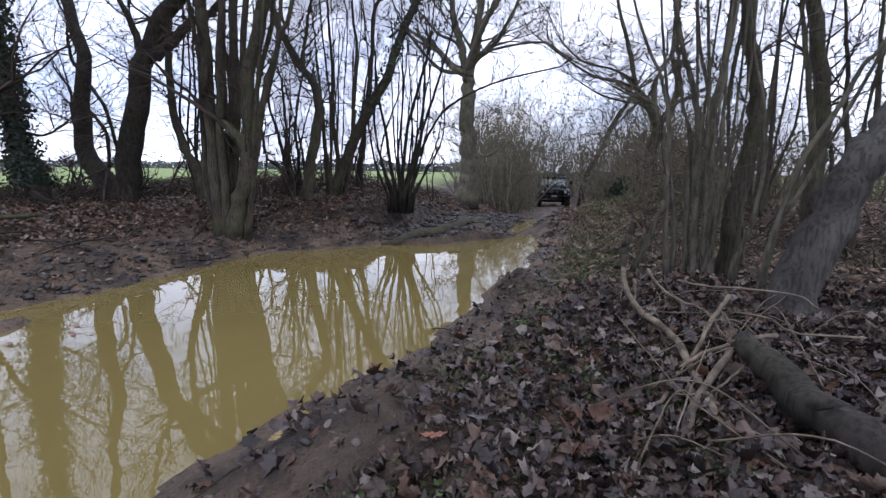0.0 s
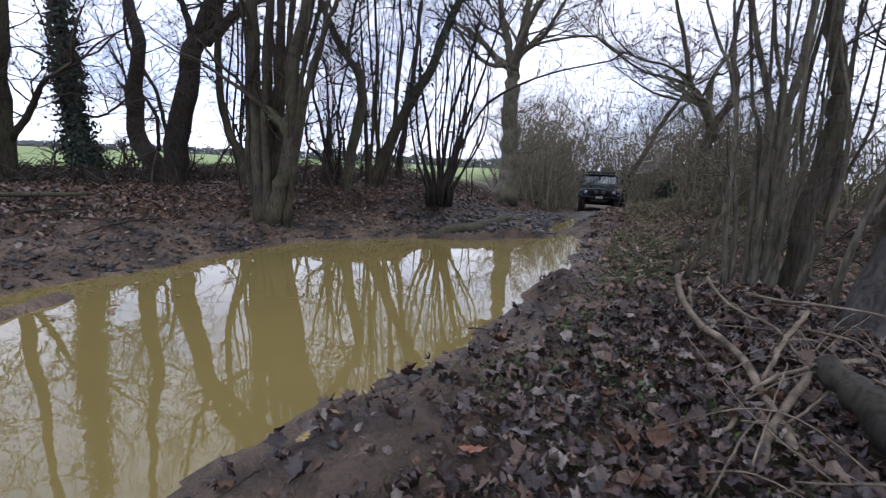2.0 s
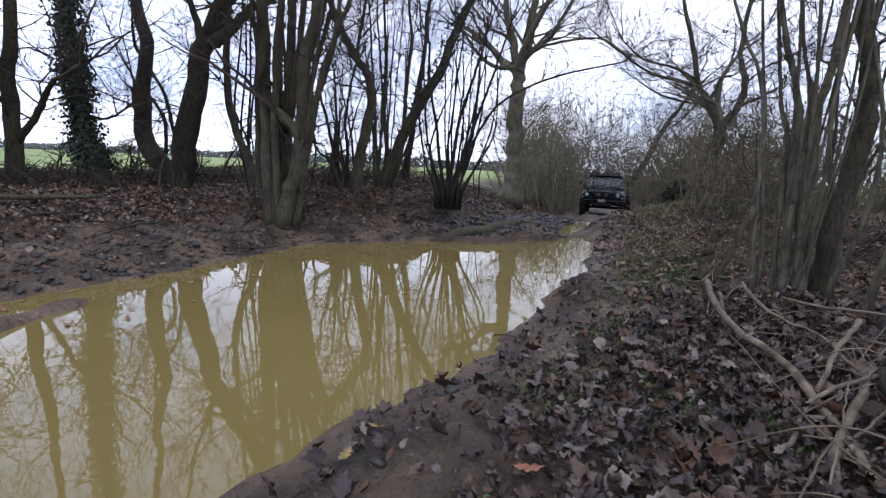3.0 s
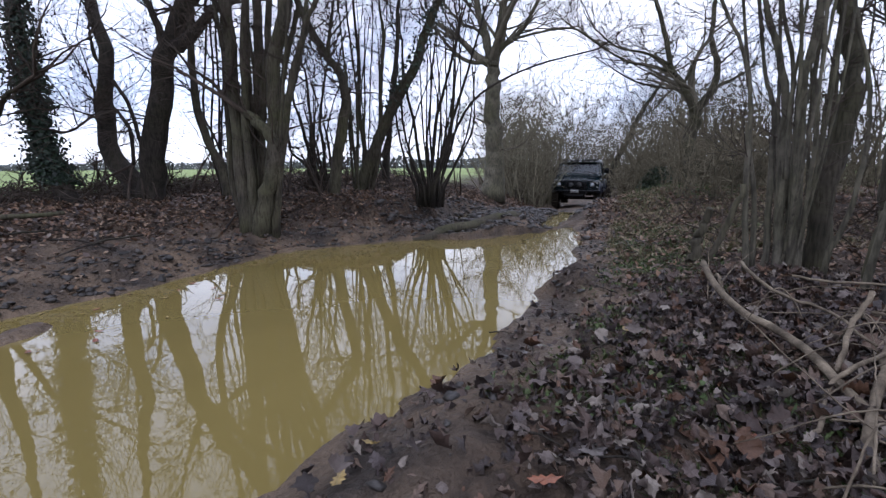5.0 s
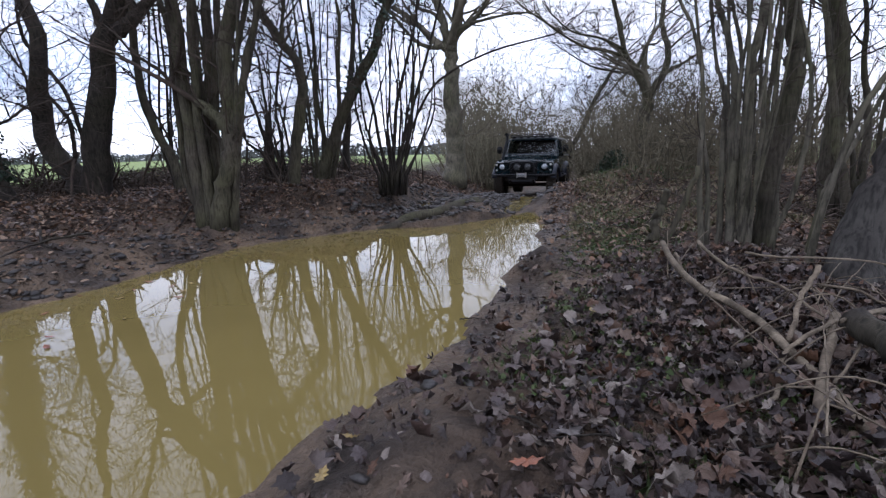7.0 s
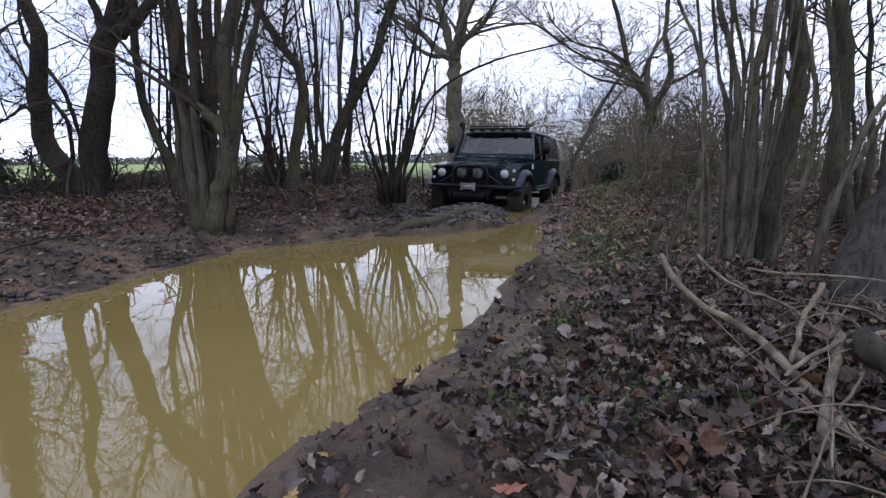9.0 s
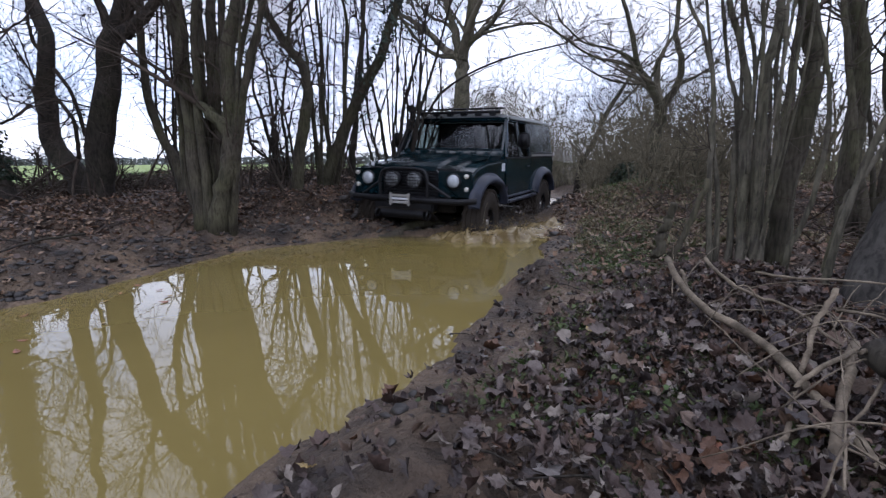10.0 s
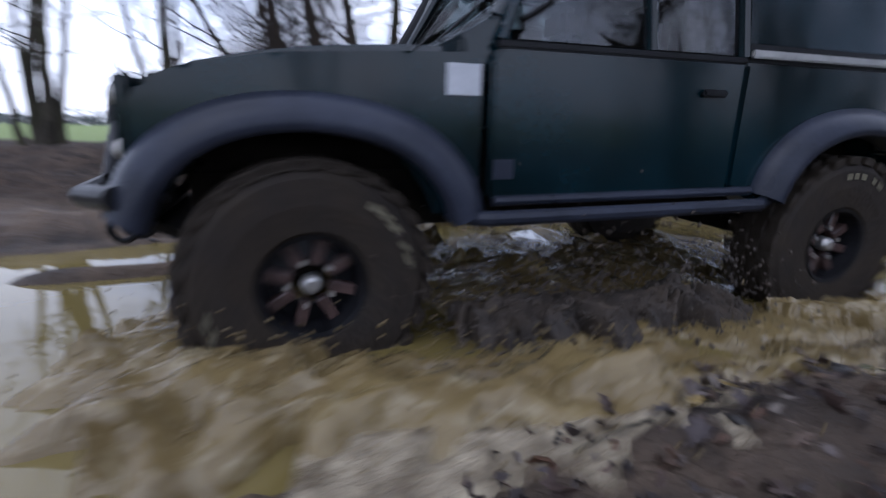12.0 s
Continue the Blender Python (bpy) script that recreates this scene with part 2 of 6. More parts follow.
# ---- the ground: one sheet from the lane to the horizon ----
_table = np.random.RandomState(7).rand(257, 257)


def soft_noise(x, y, size):
    """Smooth lattice noise in 0..1 with cells of that size."""
    u, v = np.asarray(x, float) / size + 1000.3, np.asarray(y, float) / size + 1000.7
    i, j = np.floor(u).astype(int), np.floor(v).astype(int)
    a, b = u - i, v - j
    a, b = a * a * (3 - 2 * a), b * b * (3 - 2 * b)
    i, j, i1, j1 = i % 256, j % 256, (i + 1) % 256, (j + 1) % 256
    return (_table[i, j] * (1 - a) + _table[i1, j] * a) * (1 - b) + (_table[i, j1] * (1 - a) + _table[i1, j1] * a) * b


def step(lo, hi, v):
    s = np.clip((v - lo) / (hi - lo), 0, 1)
    return s * s * (3 - 2 * s)


def lane_x(y):
    return np.interp(y, [-20, 4.3, 7, 10, 12, 16, 20, 24, 30, 40, 60], [-2.1, -1.15, -0.97, -1.0, -0.98, -0.82, -0.88, -1.11, -1.95, -4.4, -10])


def lane_z(y):
    return np.interp(y, [8, 10.5, 12, 14, 16, 18, 21, 26, 32, 50], [0.10, 0.12, 0.06, -0.2, -0.36, -0.5, -0.6, -0.85, -1.0, -1.0])


def pool(x, y):
    """How far inside the puddle's outline a place lies, in metres; negative outside."""
    left = np.interp(y, [-8, 2, 4.3, 5.2, 5.9, 6.6, 7.15, 7.55, 8.05, 8.2, 8.8, 9.3, 10.2, 10.6], [-2.9, -2.7, -2.58, -2.53, -2.53, -2.54, -2.28, -1.9, -1.57, -0.95, -0.55, -0.18, 0.05, 0.2])
    right = np.interp(y, [-8, 2.4, 3.45, 3.7, 3.9, 4.06, 4.26, 4.49, 4.81, 5.21, 5.6, 6.0, 6.7, 7.9, 9.5, 10.6], [-0.1, -0.02, 0.08, 0.12, 0.16, 0.21, 0.27, 0.3, 0.41, 0.4, 0.46, 0.43, 0.54, 0.46, 0.37, 0.3])
    wobble = 0.09 * (soft_noise(x, y, 0.55) - 0.5) + 0.08 * (soft_noise(x + 9, y, 0.16) - 0.5) + 0.03 * (soft_noise(x + 5, y + 3, 0.06) - 0.5)
    end = (10.6 - y) * 0.7
    return np.minimum(np.minimum(x - left, right - x), end) + wobble


def height(x, y, rough=True):
    x, y = np.asarray(x, float), np.asarray(y, float)
    s = pool(x, y)
    out = -s
    xc = lane_x(y)
    side = x - xc
    bank_r = 0.02 + 0.08 * step(0, 0.45, out) + 0.08 * step(0.35, 1.7, out)
    bank_l = 0.02 + 0.15 * step(0, 0.5, out) + 0.34 * step(0.25, 2.4, out)
    near = np.where(side > 0, bank_r, bank_l)
    near = np.where(s > 0, -0.30 * step(0.0, 0.5, s), near)
    # a low ridge of mud along the far side of the puddle
    near = near + (0.31 + 0.12 * soft_noise(x, y, 0.3)) * np.exp(-((x + 2.05 + 0.1 * np.sin(y * 1.7)) / 0.22) ** 2) * step(4.7, 4.0, y) * step(1.2, 2.0, y) * (s > -0.2)
    # the lane goes on, falling gently between its banks, with two ruts
    lz = lane_z(y)
    away = np.abs(side)
    rut = np.exp(-((away - 0.78) / 0.2) ** 2) * np.interp(y, [8.0, 9.2, 10.2, 13, 16, 30, 60], [0.0, 0.06, 0.24, 0.34, 0.16, 0.08, 0.0])
    far = lz - rut + np.where(side > 0, 0.3, 0.5) * step(1.05, 2.6, away) + 0.12 * step(1.0, 1.3, away) * step(16, 12, y)
    w = np.maximum(step(9.0, 11.2, y), step(7.7, 8.5, y) * step(1.35, 1.1, away) * (s < 0))
    z = near * (1 - w) + far * w
    # mud thrown up at the head of the puddle
    z = z + 0.09 * np.exp(-(((x + 0.85) / 0.35) ** 2 + ((y - 9.6) / 0.9) ** 2))
    z = z + 0.19 * np.exp(-(((x - 0.62) / 0.16) ** 2 + ((y - 6.05) / 0.16) ** 2)) * (0.6 + 0.8 * soft_noise(x, y, 0.09))
    # out to the fields
    f = step(5.5, 11.0, away)
    z = z * (1 - f) + np.where(side > 0, 0.2, 0.52) * f
    z = z + np.where(side < 0, 0.38, 0.1) * step(11, 90, away)
    if rough:
        land = step(-0.05, 0.25, out) * (1 - f) + 0.0
        z = z + land * (0.10 * (soft_noise(x, y, 0.9) - 0.5) + 0.075 * (soft_noise(x, y, 0.28) - 0.5) + 0.05 * (soft_noise(x, y, 0.1) - 0.5) + 0.03 * (soft_noise(x, y, 0.055) - 0.5))
        z = np.where((out > 0.02) & (y < 9.5), np.maximum(z, 0.012), z)
        z = z + f * 0.06 * (soft_noise(x, y, 2.5) - 0.5) * step(60, 20, np.abs(x))
    return z


def ground_z(x, y):
    return float(height(np.array([x]), np.array([y]))[0])


def mesh_object(name, verts, faces, mat, smooth=True, parent=None):
    me = bpy.data.meshes.new(name)
    me.from_pydata([tuple(v) for v in verts], [], [tuple(f) for f in faces])
    me.materials.append(mat)
    if smooth:
        me.shade_smooth()
    ob = new(name, me)
    if parent:
        ob.parent = parent
    return ob


def spaced(lo, hi, fine, reach, growth=1.12):
    """Coordinates: even in lo..hi, then ever wider out to the reach on both sides."""
    mid = list(np.arange(lo, hi, fine))
    out, s, v = [], fine, mid[-1]
    while v < reach:
        s *= growth
        v += s
        out.append(v)
    low, s, v = [], fine, mid[0]
    while v > -reach:
        s *= growth
        v -= s
        low.append(v)
    return np.array(low[::-1] + mid + out)


def build_ground():
    xs, ys = spaced(-3.6, 2.8, 0.03, 900), spaced(2.6, 11.0, 0.032, 900)
    gx, gy = np.meshgrid(xs, ys)
    gz = height(gx, gy)
    n, k = len(xs), len(ys)
    me = bpy.data.meshes.new("ground")
    co = np.stack([gx.ravel(), gy.ravel(), gz.ravel()], -1)
    idx = np.arange(n * k).reshape(k, n)
    quads = np.stack([idx[:-1, :-1], idx[:-1, 1:], idx[1:, 1:], idx[1:, :-1]], -1).reshape(-1, 4)
    me.vertices.add(n * k)
    me.vertices.foreach_set("co", co.ravel())
    me.loops.add(quads.size)
    me.loops.foreach_set("vertex_index", quads.ravel())
    me.polygons.add(len(quads))
    me.polygons.foreach_set("loop_start", np.arange(0, quads.size, 4))
    me.polygons.foreach_set("loop_total", np.full(len(quads), 4))
    me.update()
    x, y = co[:, 0], co[:, 1]
    out, side = -pool(x, y), x - lane_x(y)
    away = np.abs(side)
    muddy = np.where(y < 10, np.where(side < 0, step(1.25, 0.6, out + 0.5 * (soft_noise(x, y, 0.5) - 0.5)), step(0.75, 0.3, out + 0.3 * (soft_noise(x, y, 0.5) - 0.5))), step(1.5, 0.9, away))
    leaf = (1 - muddy) * 0.9
    field = np.where(side < 0, step(7.4, 8.6, away + 0.8 * (soft_noise(x, y, 1.2) - 0.5)), step(9, 12, away))
    wet = np.clip(muddy * (0.35 + 0.65 * soft_noise(x, y, 0.35)), 0, 1)
    layer = me.color_attributes.new("soil", "FLOAT_COLOR", "POINT")
    layer.data.foreach_set("color", np.stack([leaf, field, wet, np.ones_like(x)], -1).ravel())
    me.materials.append(M_GROUND)
    me.shade_smooth()
    return tagged(new("ground", me), "muddy lane with leaf-strewn banks and green fields beyond", "ground", kind="structure")


def build_water():
    verts, faces = [], []
    for x0, x1, y0, y1, z in ((-4.2, 1.4, -9, 11.0, 0), (-2.2, 0.4, 11.0, 12.25, 0), (-0.6, 0.4, 13.1, 15.4, -0.37)):
        i = len(verts)
        verts += [(x0, y0, z), (x1, y0, z), (x1, y1, z), (x0, y1, z)]
        faces.append((i, i + 1, i + 2, i + 3))
    ob = mesh_object("water", verts, faces, M_WATER, False)
    return tagged(ob, "still ochre-brown muddy puddle mirroring bare trees", "puddle", kind="structure")


ground = build_ground()
water = build_water()
# ---- trees ----
class Tubes:
    """Gathers tapered tubes into one mesh."""

    def __init__(self):
        self.v, self.f = [], []

    def add(self, pts, radii, sides=6, cap=True, knobs=0.0, rng=None):
        pts = [Vector(p) for p in pts]
        base, up = len(self.v), None
        for i, p in enumerate(pts):
            t = (pts[min(i + 1, len(pts) - 1)] - pts[max(i - 1, 0)]).normalized()
            if up is None:
                up = t.orthogonal().normalized()
            up = (up - t * up.dot(t)).normalized()
            side = t.cross(up)
            for k in range(sides):
                a = 2 * math.pi * k / sides
                r = radii[i] * (1 + (knobs * (rng.random() - 0.5) * 2 if knobs else 0))
                self.v.append(p + (up * math.cos(a) + side * math.sin(a)) * r)
        for i in range(len(pts) - 1):
            for k in range(sides):
                a, b = base + i * sides + k, base + i * sides + (k + 1) % sides
                self.f.append((a, b, b + sides, a + sides))
        if cap:
            self.f.append(tuple(base + (len(pts) - 1) * sides + k for k in range(sides)))
            self.f.append(tuple(base + k for k in range(sides))[::-1])

    def object(self, name, mat, parent=None):
        return mesh_object(name, self.v, self.f, mat, True, parent)


def curve_through(pts, n):
    """n+1 places along a smooth line through the control points."""
    pts = [Vector(p) for p in pts]
    if len(pts) == 2:
        return [pts[0].lerp(pts[1], i / n) for i in range(n + 1)]
    ext = [pts[0] * 2 - pts[1]] + pts + [pts[-1] * 2 - pts[-2]]
    out, segs = [], len(pts) - 1
    for i in range(n + 1):
        u = i / n * segs
        s = min(int(u), segs - 1)
        t = u - s
        p0, p1, p2, p3 = ext[s:s + 4]
        out.append(0.5 * ((2 * p1) + (p2 - p0) * t + (2 * p0 - 5 * p1 + 4 * p2 - p3) * t * t + (3 * p1 - p0 - 3 * p2 + p3) * t ** 3))
    return out


def twig(tubes, rng, start, way, length, radius, depth, bend=0.35, lift=0.12, kids=4, min_r=0.0022):
    """A branch that wanders and forks."""
    n = 5 if depth > 1 else 4 if depth else 3
    p, d = Vector(start), Vector(way).normalized()
    pts, rs = [p.copy()], [radius]
    for i in range(n):
        d = (d + Vector((rng.gauss(0, bend), rng.gauss(0, bend), rng.gauss(0, bend) + lift)) * 0.55).normalized()
        p = p + d * (length / n)
        pts.append(p.copy())
        rs.append(max(min_r, radius * (1 - 0.82 * (i + 1) / n)))
    tubes.add(pts, rs, 5 if radius > 0.02 else 4 if radius > 0.008 else 3, cap=False)
    if depth > 0:
        for _ in range(kids if depth > 1 else kids + 1):
            j = rng.randint(1, n)
            along = (pts[j] - pts[j - 1]).normalized()
            off = Vector((rng.gauss(0, 1), rng.gauss(0, 1), rng.gauss(0.15, 0.8))).normalized()
            twig(tubes, rng, pts[j], along * 0.75 + off * 0.8, length * rng.uniform(0.35, 0.65), rs[j] * 0.62, depth - 1, bend, lift, kids, min_r)


def stem_radii(r0, r1, n, flare=0.25):
    return [(r0 + (r1 - r0) * (i / n)) * (1 + flare * max(0, 1 - i / n * 7) ** 2) for i in range(n + 1)]


def tree(name, stems, mat, label, category="tree", seed=1, twigs=40, reach=1.4, depth=2, start=0.3, kids=4, lift=0.12, knobs=0.07, min_r=0.0022, twig_mat=None, top=True, group="", sway=1.0):
    """A leafless tree: each stem is (control points, radius at the foot, radius at the tip)."""
    rng = random.Random(seed)
    foot = Vector(stems[0][0][0])
    root = tagged(new(name), label, category, group)
    root.location = foot
    branches = Tubes()
    for pts, r0, r1 in stems:
        n = 22
        line = [p - foot for p in curve_through(pts, n)]
        wave, a1, a2, f1, f2 = (0.018 + r0 * 0.3) * sway, rng.uniform(0, 6.3), rng.uniform(0, 6.3), rng.uniform(5, 9), rng.uniform(11, 17)
        for i in range(2, n):
            u = i / n
            w = wave * min(1, u * 3)
            line[i] = line[i] + Vector((w * (math.sin(f1 * u + a1) + 0.5 * math.sin(f2 * u + a2)) + rng.gauss(0, r0 * 0.1), w * math.cos(f1 * u + a2) + rng.gauss(0, r0 * 0.1), 0))
        if pts[0][2] < 0.75:
            line[0] = line[0] - Vector((0, 0, 0.22))
        rs = stem_radii(r0, r1, n)
        t = Tubes()
        t.add(line, rs, 14 if r0 > 0.06 else 8, knobs=knobs, rng=rng)
        t.object("stem", mat, root)
        count = max(2, int(twigs * (0.4 + 0.6 * min(1, r0 / 0.08))))
        for _ in range(count):
            u = rng.uniform(start, 1.0)
            i = min(n - 1, int(u * n))
            along = (line[i + 1] - line[i]).normalized()
            a = rng.uniform(0, 2 * math.pi)
            off = Vector((math.cos(a), math.sin(a), rng.uniform(-0.1, 0.5)))
            length = reach * rng.uniform(0.4, 1.1) * (1.15 - 0.4 * u)
            twig(branches, rng, line[i], along * 0.35 + off, length, min(rs[i] * 0.4, length * 0.014), depth, lift=lift, kids=kids, min_r=min_r)
        if top:
            for _ in range(3):
                along = (line[-1] - line[-2]).normalized()
                twig(branches, rng, line[-1], along + Vector((rng.gauss(0, 0.4), rng.gauss(0, 0.4), 0.2)), reach * 1.3, rs[-1] * 0.75, depth + 0, lift=lift, kids=kids, min_r=min_r)
    tagged(branches.object("crown", twig_mat or M_TWIG, root), kind="stuff")
    return root


def fan(seed, x, y, z, count, spread, tall, r, lean=(0, 0)):
    """The many thin stems of a coppiced stool."""
    rng = random.Random(seed)
    stems = []
    for i in range(count):
        a = rng.uniform(0, 2 * math.pi)
        o = Vector((math.cos(a), math.sin(a), 0)) * rng.uniform(0.05, 0.22)
        tip = o * rng.uniform(0.6, 1.4) / 0.2 * spread + Vector((lean[0] + rng.gauss(0, 0.15), lean[1] + rng.gauss(0, 0.15), tall * rng.uniform(0.7, 1.1)))
        mid = o * 1.2 + tip * 0.42 + Vector((rng.gauss(0, 0.09), rng.gauss(0, 0.09), 0))
        base = Vector((x, y, z)) + o
        stems.append(([base, Vector((x, y, z)) + mid, Vector((x, y, z)) + tip], r * rng.uniform(0.55, 1.25), 0.008))
    return stems


# the lines of the trees: (places along the stem, radius at the foot, radius at the tip)
FORKED = [([(-5.05, 7.05, 0.41), (-5.28, 7.05, 0.73), (-5.63, 7.05, 1.13), (-5.66, 7.05, 1.71), (-5.49, 7.05, 2.36), (-5.68, 7.05, 3.02), (-5.78, 7.05, 4.19)], 0.151, 0.054),
    ([(-5.05, 7.08, 0.41), (-4.89, 7.08, 0.89), (-4.68, 7.08, 1.59), (-4.52, 7.08, 2.18), (-4.24, 7.08, 2.59), (-3.71, 7.08, 3.13), (-3.2, 7.08, 3.82)], 0.175, 0.079),
    ([(-4.45, 7.08, 2.36), (-4.58, 7.08, 2.7), (-4.68, 7.08, 2.93), (-4.92, 7.08, 3.49)], 0.053, 0.026),
    ([(-4.26, 7.1, 2.38), (-3.93, 7.1, 2.53), (-3.64, 7.1, 2.71), (-3.1, 7.1, 2.98)], 0.074, 0.038),
    ([(-5.57, 7.05, 2.23), (-5.72, 7.05, 2.4), (-5.76, 7.05, 2.66), (-5.74, 7.05, 2.93)], 0.028, 0.017),
    ([(-5.72, 7.05, 1.23), (-5.82, 7.05, 1.61), (-5.83, 7.05, 2.02)], 0.024, 0.014),
    ([(-5.39, 7.03, 2.04), (-5.19, 7.03, 1.8), (-5.07, 7.03, 1.5), (-4.98, 7.03, 1.12)], 0.023, 0.025),
    ([(-5.48, 7.03, 1.73), (-5.3, 7.03, 1.58), (-5.16, 7.03, 1.38), (-5.2, 7.03, 0.97)], 0.023, 0.026)]
SLIM = [([(-4.25, 7.69, 0.39), (-4.33, 7.69, 0.85), (-4.6, 7.69, 1.35), (-4.72, 7.69, 1.9), (-4.7, 7.69, 2.66), (-4.62, 7.69, 3.2), (-4.53, 7.69, 4.11)], 0.067, 0.033)]
SLIMB = [([(-4.56, 7.9, 0.5), (-4.8, 7.9, 1.43), (-4.7, 7.9, 2.41), (-4.64, 7.9, 3.13), (-4.55, 7.9, 3.8)], 0.019, 0.012),
    ([(-4.51, 7.9, 0.5), (-4.68, 7.9, 1.34), (-4.6, 7.9, 2.25), (-4.52, 7.9, 2.97)], 0.019, 0.012),
    ([(-4.47, 7.9, 0.5), (-4.58, 7.9, 1.26), (-4.52, 7.9, 2.02), (-4.46, 7.9, 2.82), (-4.36, 7.9, 3.64)], 0.019, 0.012),
    ([(-4.43, 7.9, 0.51), (-4.53, 7.9, 1.03), (-4.45, 7.9, 1.87), (-4.37, 7.9, 2.67)], 0.019, 0.012)]
CLUMP_A = [([(-3.14, 6.86, 0.28), (-3.19, 6.86, 0.74), (-3.2, 6.86, 1.55), (-3.2, 6.86, 2.19), (-3.21, 6.86, 2.81), (-3.2, 6.86, 3.51)], 0.078, 0.076),
    ([(-3.02, 6.84, 0.27), (-3.03, 6.84, 0.87), (-3.02, 6.84, 1.59), (-2.99, 6.84, 2.17), (-2.86, 6.84, 3.39)], 0.058, 0.034),
    ([(-2.92, 6.82, 0.26), (-2.78, 6.82, 0.68), (-2.68, 6.82, 0.98), (-2.68, 6.82, 1.25), (-2.83, 6.82, 1.39), (-3.01, 6.82, 1.5)], 0.095, 0.043),
    ([(-2.94, 6.92, 0.24), (-2.78, 6.92, 0.92), (-2.69, 6.92, 1.52), (-2.65, 6.92, 2.04), (-2.47, 6.92, 2.57), (-2.3, 6.92, 3.32)], 0.084, 0.094)]
CLUMP_B = [([(-2.8, 6.9, 0.26), (-2.69, 6.9, 0.74), (-2.53, 6.9, 1.45), (-2.39, 6.9, 1.95), (-2.17, 6.9, 2.42), (-1.97, 6.9, 2.85)], 0.048, 0.027),
    ([(-2.92, 7.0, 0.25), (-2.77, 7.0, 0.92), (-2.59, 7.0, 1.58), (-2.38, 7.0, 2.14), (-2.24, 7.0, 2.77)], 0.039, 0.023),
    ([(-3.27, 6.95, 0.31), (-3.42, 6.95, 0.74), (-3.4, 6.95, 1.57), (-3.4, 6.95, 2.23), (-3.49, 6.95, 2.82)], 0.043, 0.025),
    ([(-3.26, 7.06, 0.28), (-3.15, 7.06, 1.12), (-3.04, 7.06, 1.8), (-2.99, 7.06, 2.44), (-2.94, 7.06, 3.33)], 0.061, 0.060),
    ([(-3.12, 7.05, 0.26), (-3.04, 7.05, 1.12), (-2.92, 7.05, 1.91), (-2.78, 7.05, 2.76)], 0.053, 0.042),
    ([(-3.02, 7.05, 0.26), (-2.8, 7.05, 1.17), (-2.67, 7.05, 1.89), (-2.45, 7.05, 2.49), (-2.34, 7.05, 3.07)], 0.040, 0.026)]
BENT = [([(-3.08, 8.42, 0.3), (-2.98, 8.42, 0.79), (-2.82, 8.42, 1.48), (-2.74, 8.42, 1.85), (-2.8, 8.42, 2.13), (-3.11, 8.42, 2.52), (-3.49, 8.42, 3.12), (-3.67, 8.42, 3.93)], 0.088, 0.048),
    ([(-2.99, 8.42, 2.38), (-3.0, 8.42, 2.64), (-2.93, 8.42, 2.91), (-2.82, 8.42, 3.31)], 0.031, 0.017)]
LEAN_COP = [([(-3.15, 9.1, 0.38), (-2.85, 9.1, 0.86), (-2.52, 9.1, 1.59), (-2.11, 9.1, 2.28), (-1.78, 9.1, 2.95), (-1.24, 9.1, 3.91)], 0.104, 0.053),
    ([(-2.85, 9.1, 0.9), (-2.94, 9.1, 1.66), (-2.95, 9.1, 2.39), (-3.01, 9.1, 3.1)], 0.039, 0.022),
    ([(-2.59, 9.1, 1.44), (-2.6, 9.1, 2.12), (-2.52, 9.1, 2.74), (-2.57, 9.1, 3.42)], 0.034, 0.022)]
FANS = [([(-3.91, 9.3, 0.4), (-4.11, 9.3, 1.18), (-4.24, 9.3, 1.7), (-4.35, 9.3, 2.2)], 0.037, 0.022),
    ([(-3.89, 9.3, 0.4), (-4.0, 9.3, 1.18), (-4.04, 9.3, 1.87), (-4.11, 9.3, 2.53)], 0.033, 0.018),
    ([(-3.82, 9.3, 0.4), (-3.82, 9.3, 1.19), (-3.81, 9.3, 1.81), (-3.63, 9.3, 2.57)], 0.033, 0.017),
    ([(-3.94, 9.3, 0.4), (-4.18, 9.3, 0.92), (-4.44, 9.3, 1.19), (-4.52, 9.3, 1.49)], 0.030, 0.018)]
SLIMBARE = [([(-3.38, 10.6, 0.66), (-3.33, 10.6, 1.18), (-3.25, 10.6, 1.9), (-3.12, 10.6, 2.67), (-2.99, 10.6, 3.86)], 0.070, 0.034)]
BUSHSTEM = [([(-1.94, 9.6, 0.63), (-1.76, 9.76, 1.24), (-1.56, 9.92, 1.75), (-1.27, 10.08, 2.09), (-0.57, 10.24, 2.41), (0.36, 10.4, 2.61)], 0.028, 0.013),
    ([(-2.11, 9.6, 0.6), (-2.28, 9.6, 1.41), (-2.39, 9.6, 2.01), (-2.47, 9.6, 2.84)], 0.032, 0.017),
    ([(-2.06, 9.6, 0.6), (-1.91, 9.6, 1.48), (-1.74, 9.6, 2.21), (-1.53, 9.6, 2.9)], 0.035, 0.019),
    ([(-2.01, 9.6, 0.6), (-1.73, 9.6, 1.38), (-1.4, 9.6, 2.26), (-1.15, 9.6, 3.08)], 0.031, 0.016)]
OAK_A = [([(-2.83, 15.92, 0.14), (-2.75, 15.92, 1.13), (-2.83, 15.92, 2.37), (-2.87, 15.92, 3.65)], 0.318, 0.176),
    ([(-2.89, 15.9, 3.65), (-3.05, 15.9, 4.44), (-3.26, 15.9, 5.07), (-3.4, 15.9, 6.49)], 0.121, 0.071),
    ([(-2.83, 15.9, 3.64), (-2.66, 15.9, 4.28), (-2.55, 15.9, 5.12), (-2.17, 15.9, 7.09)], 0.139, 0.079)]
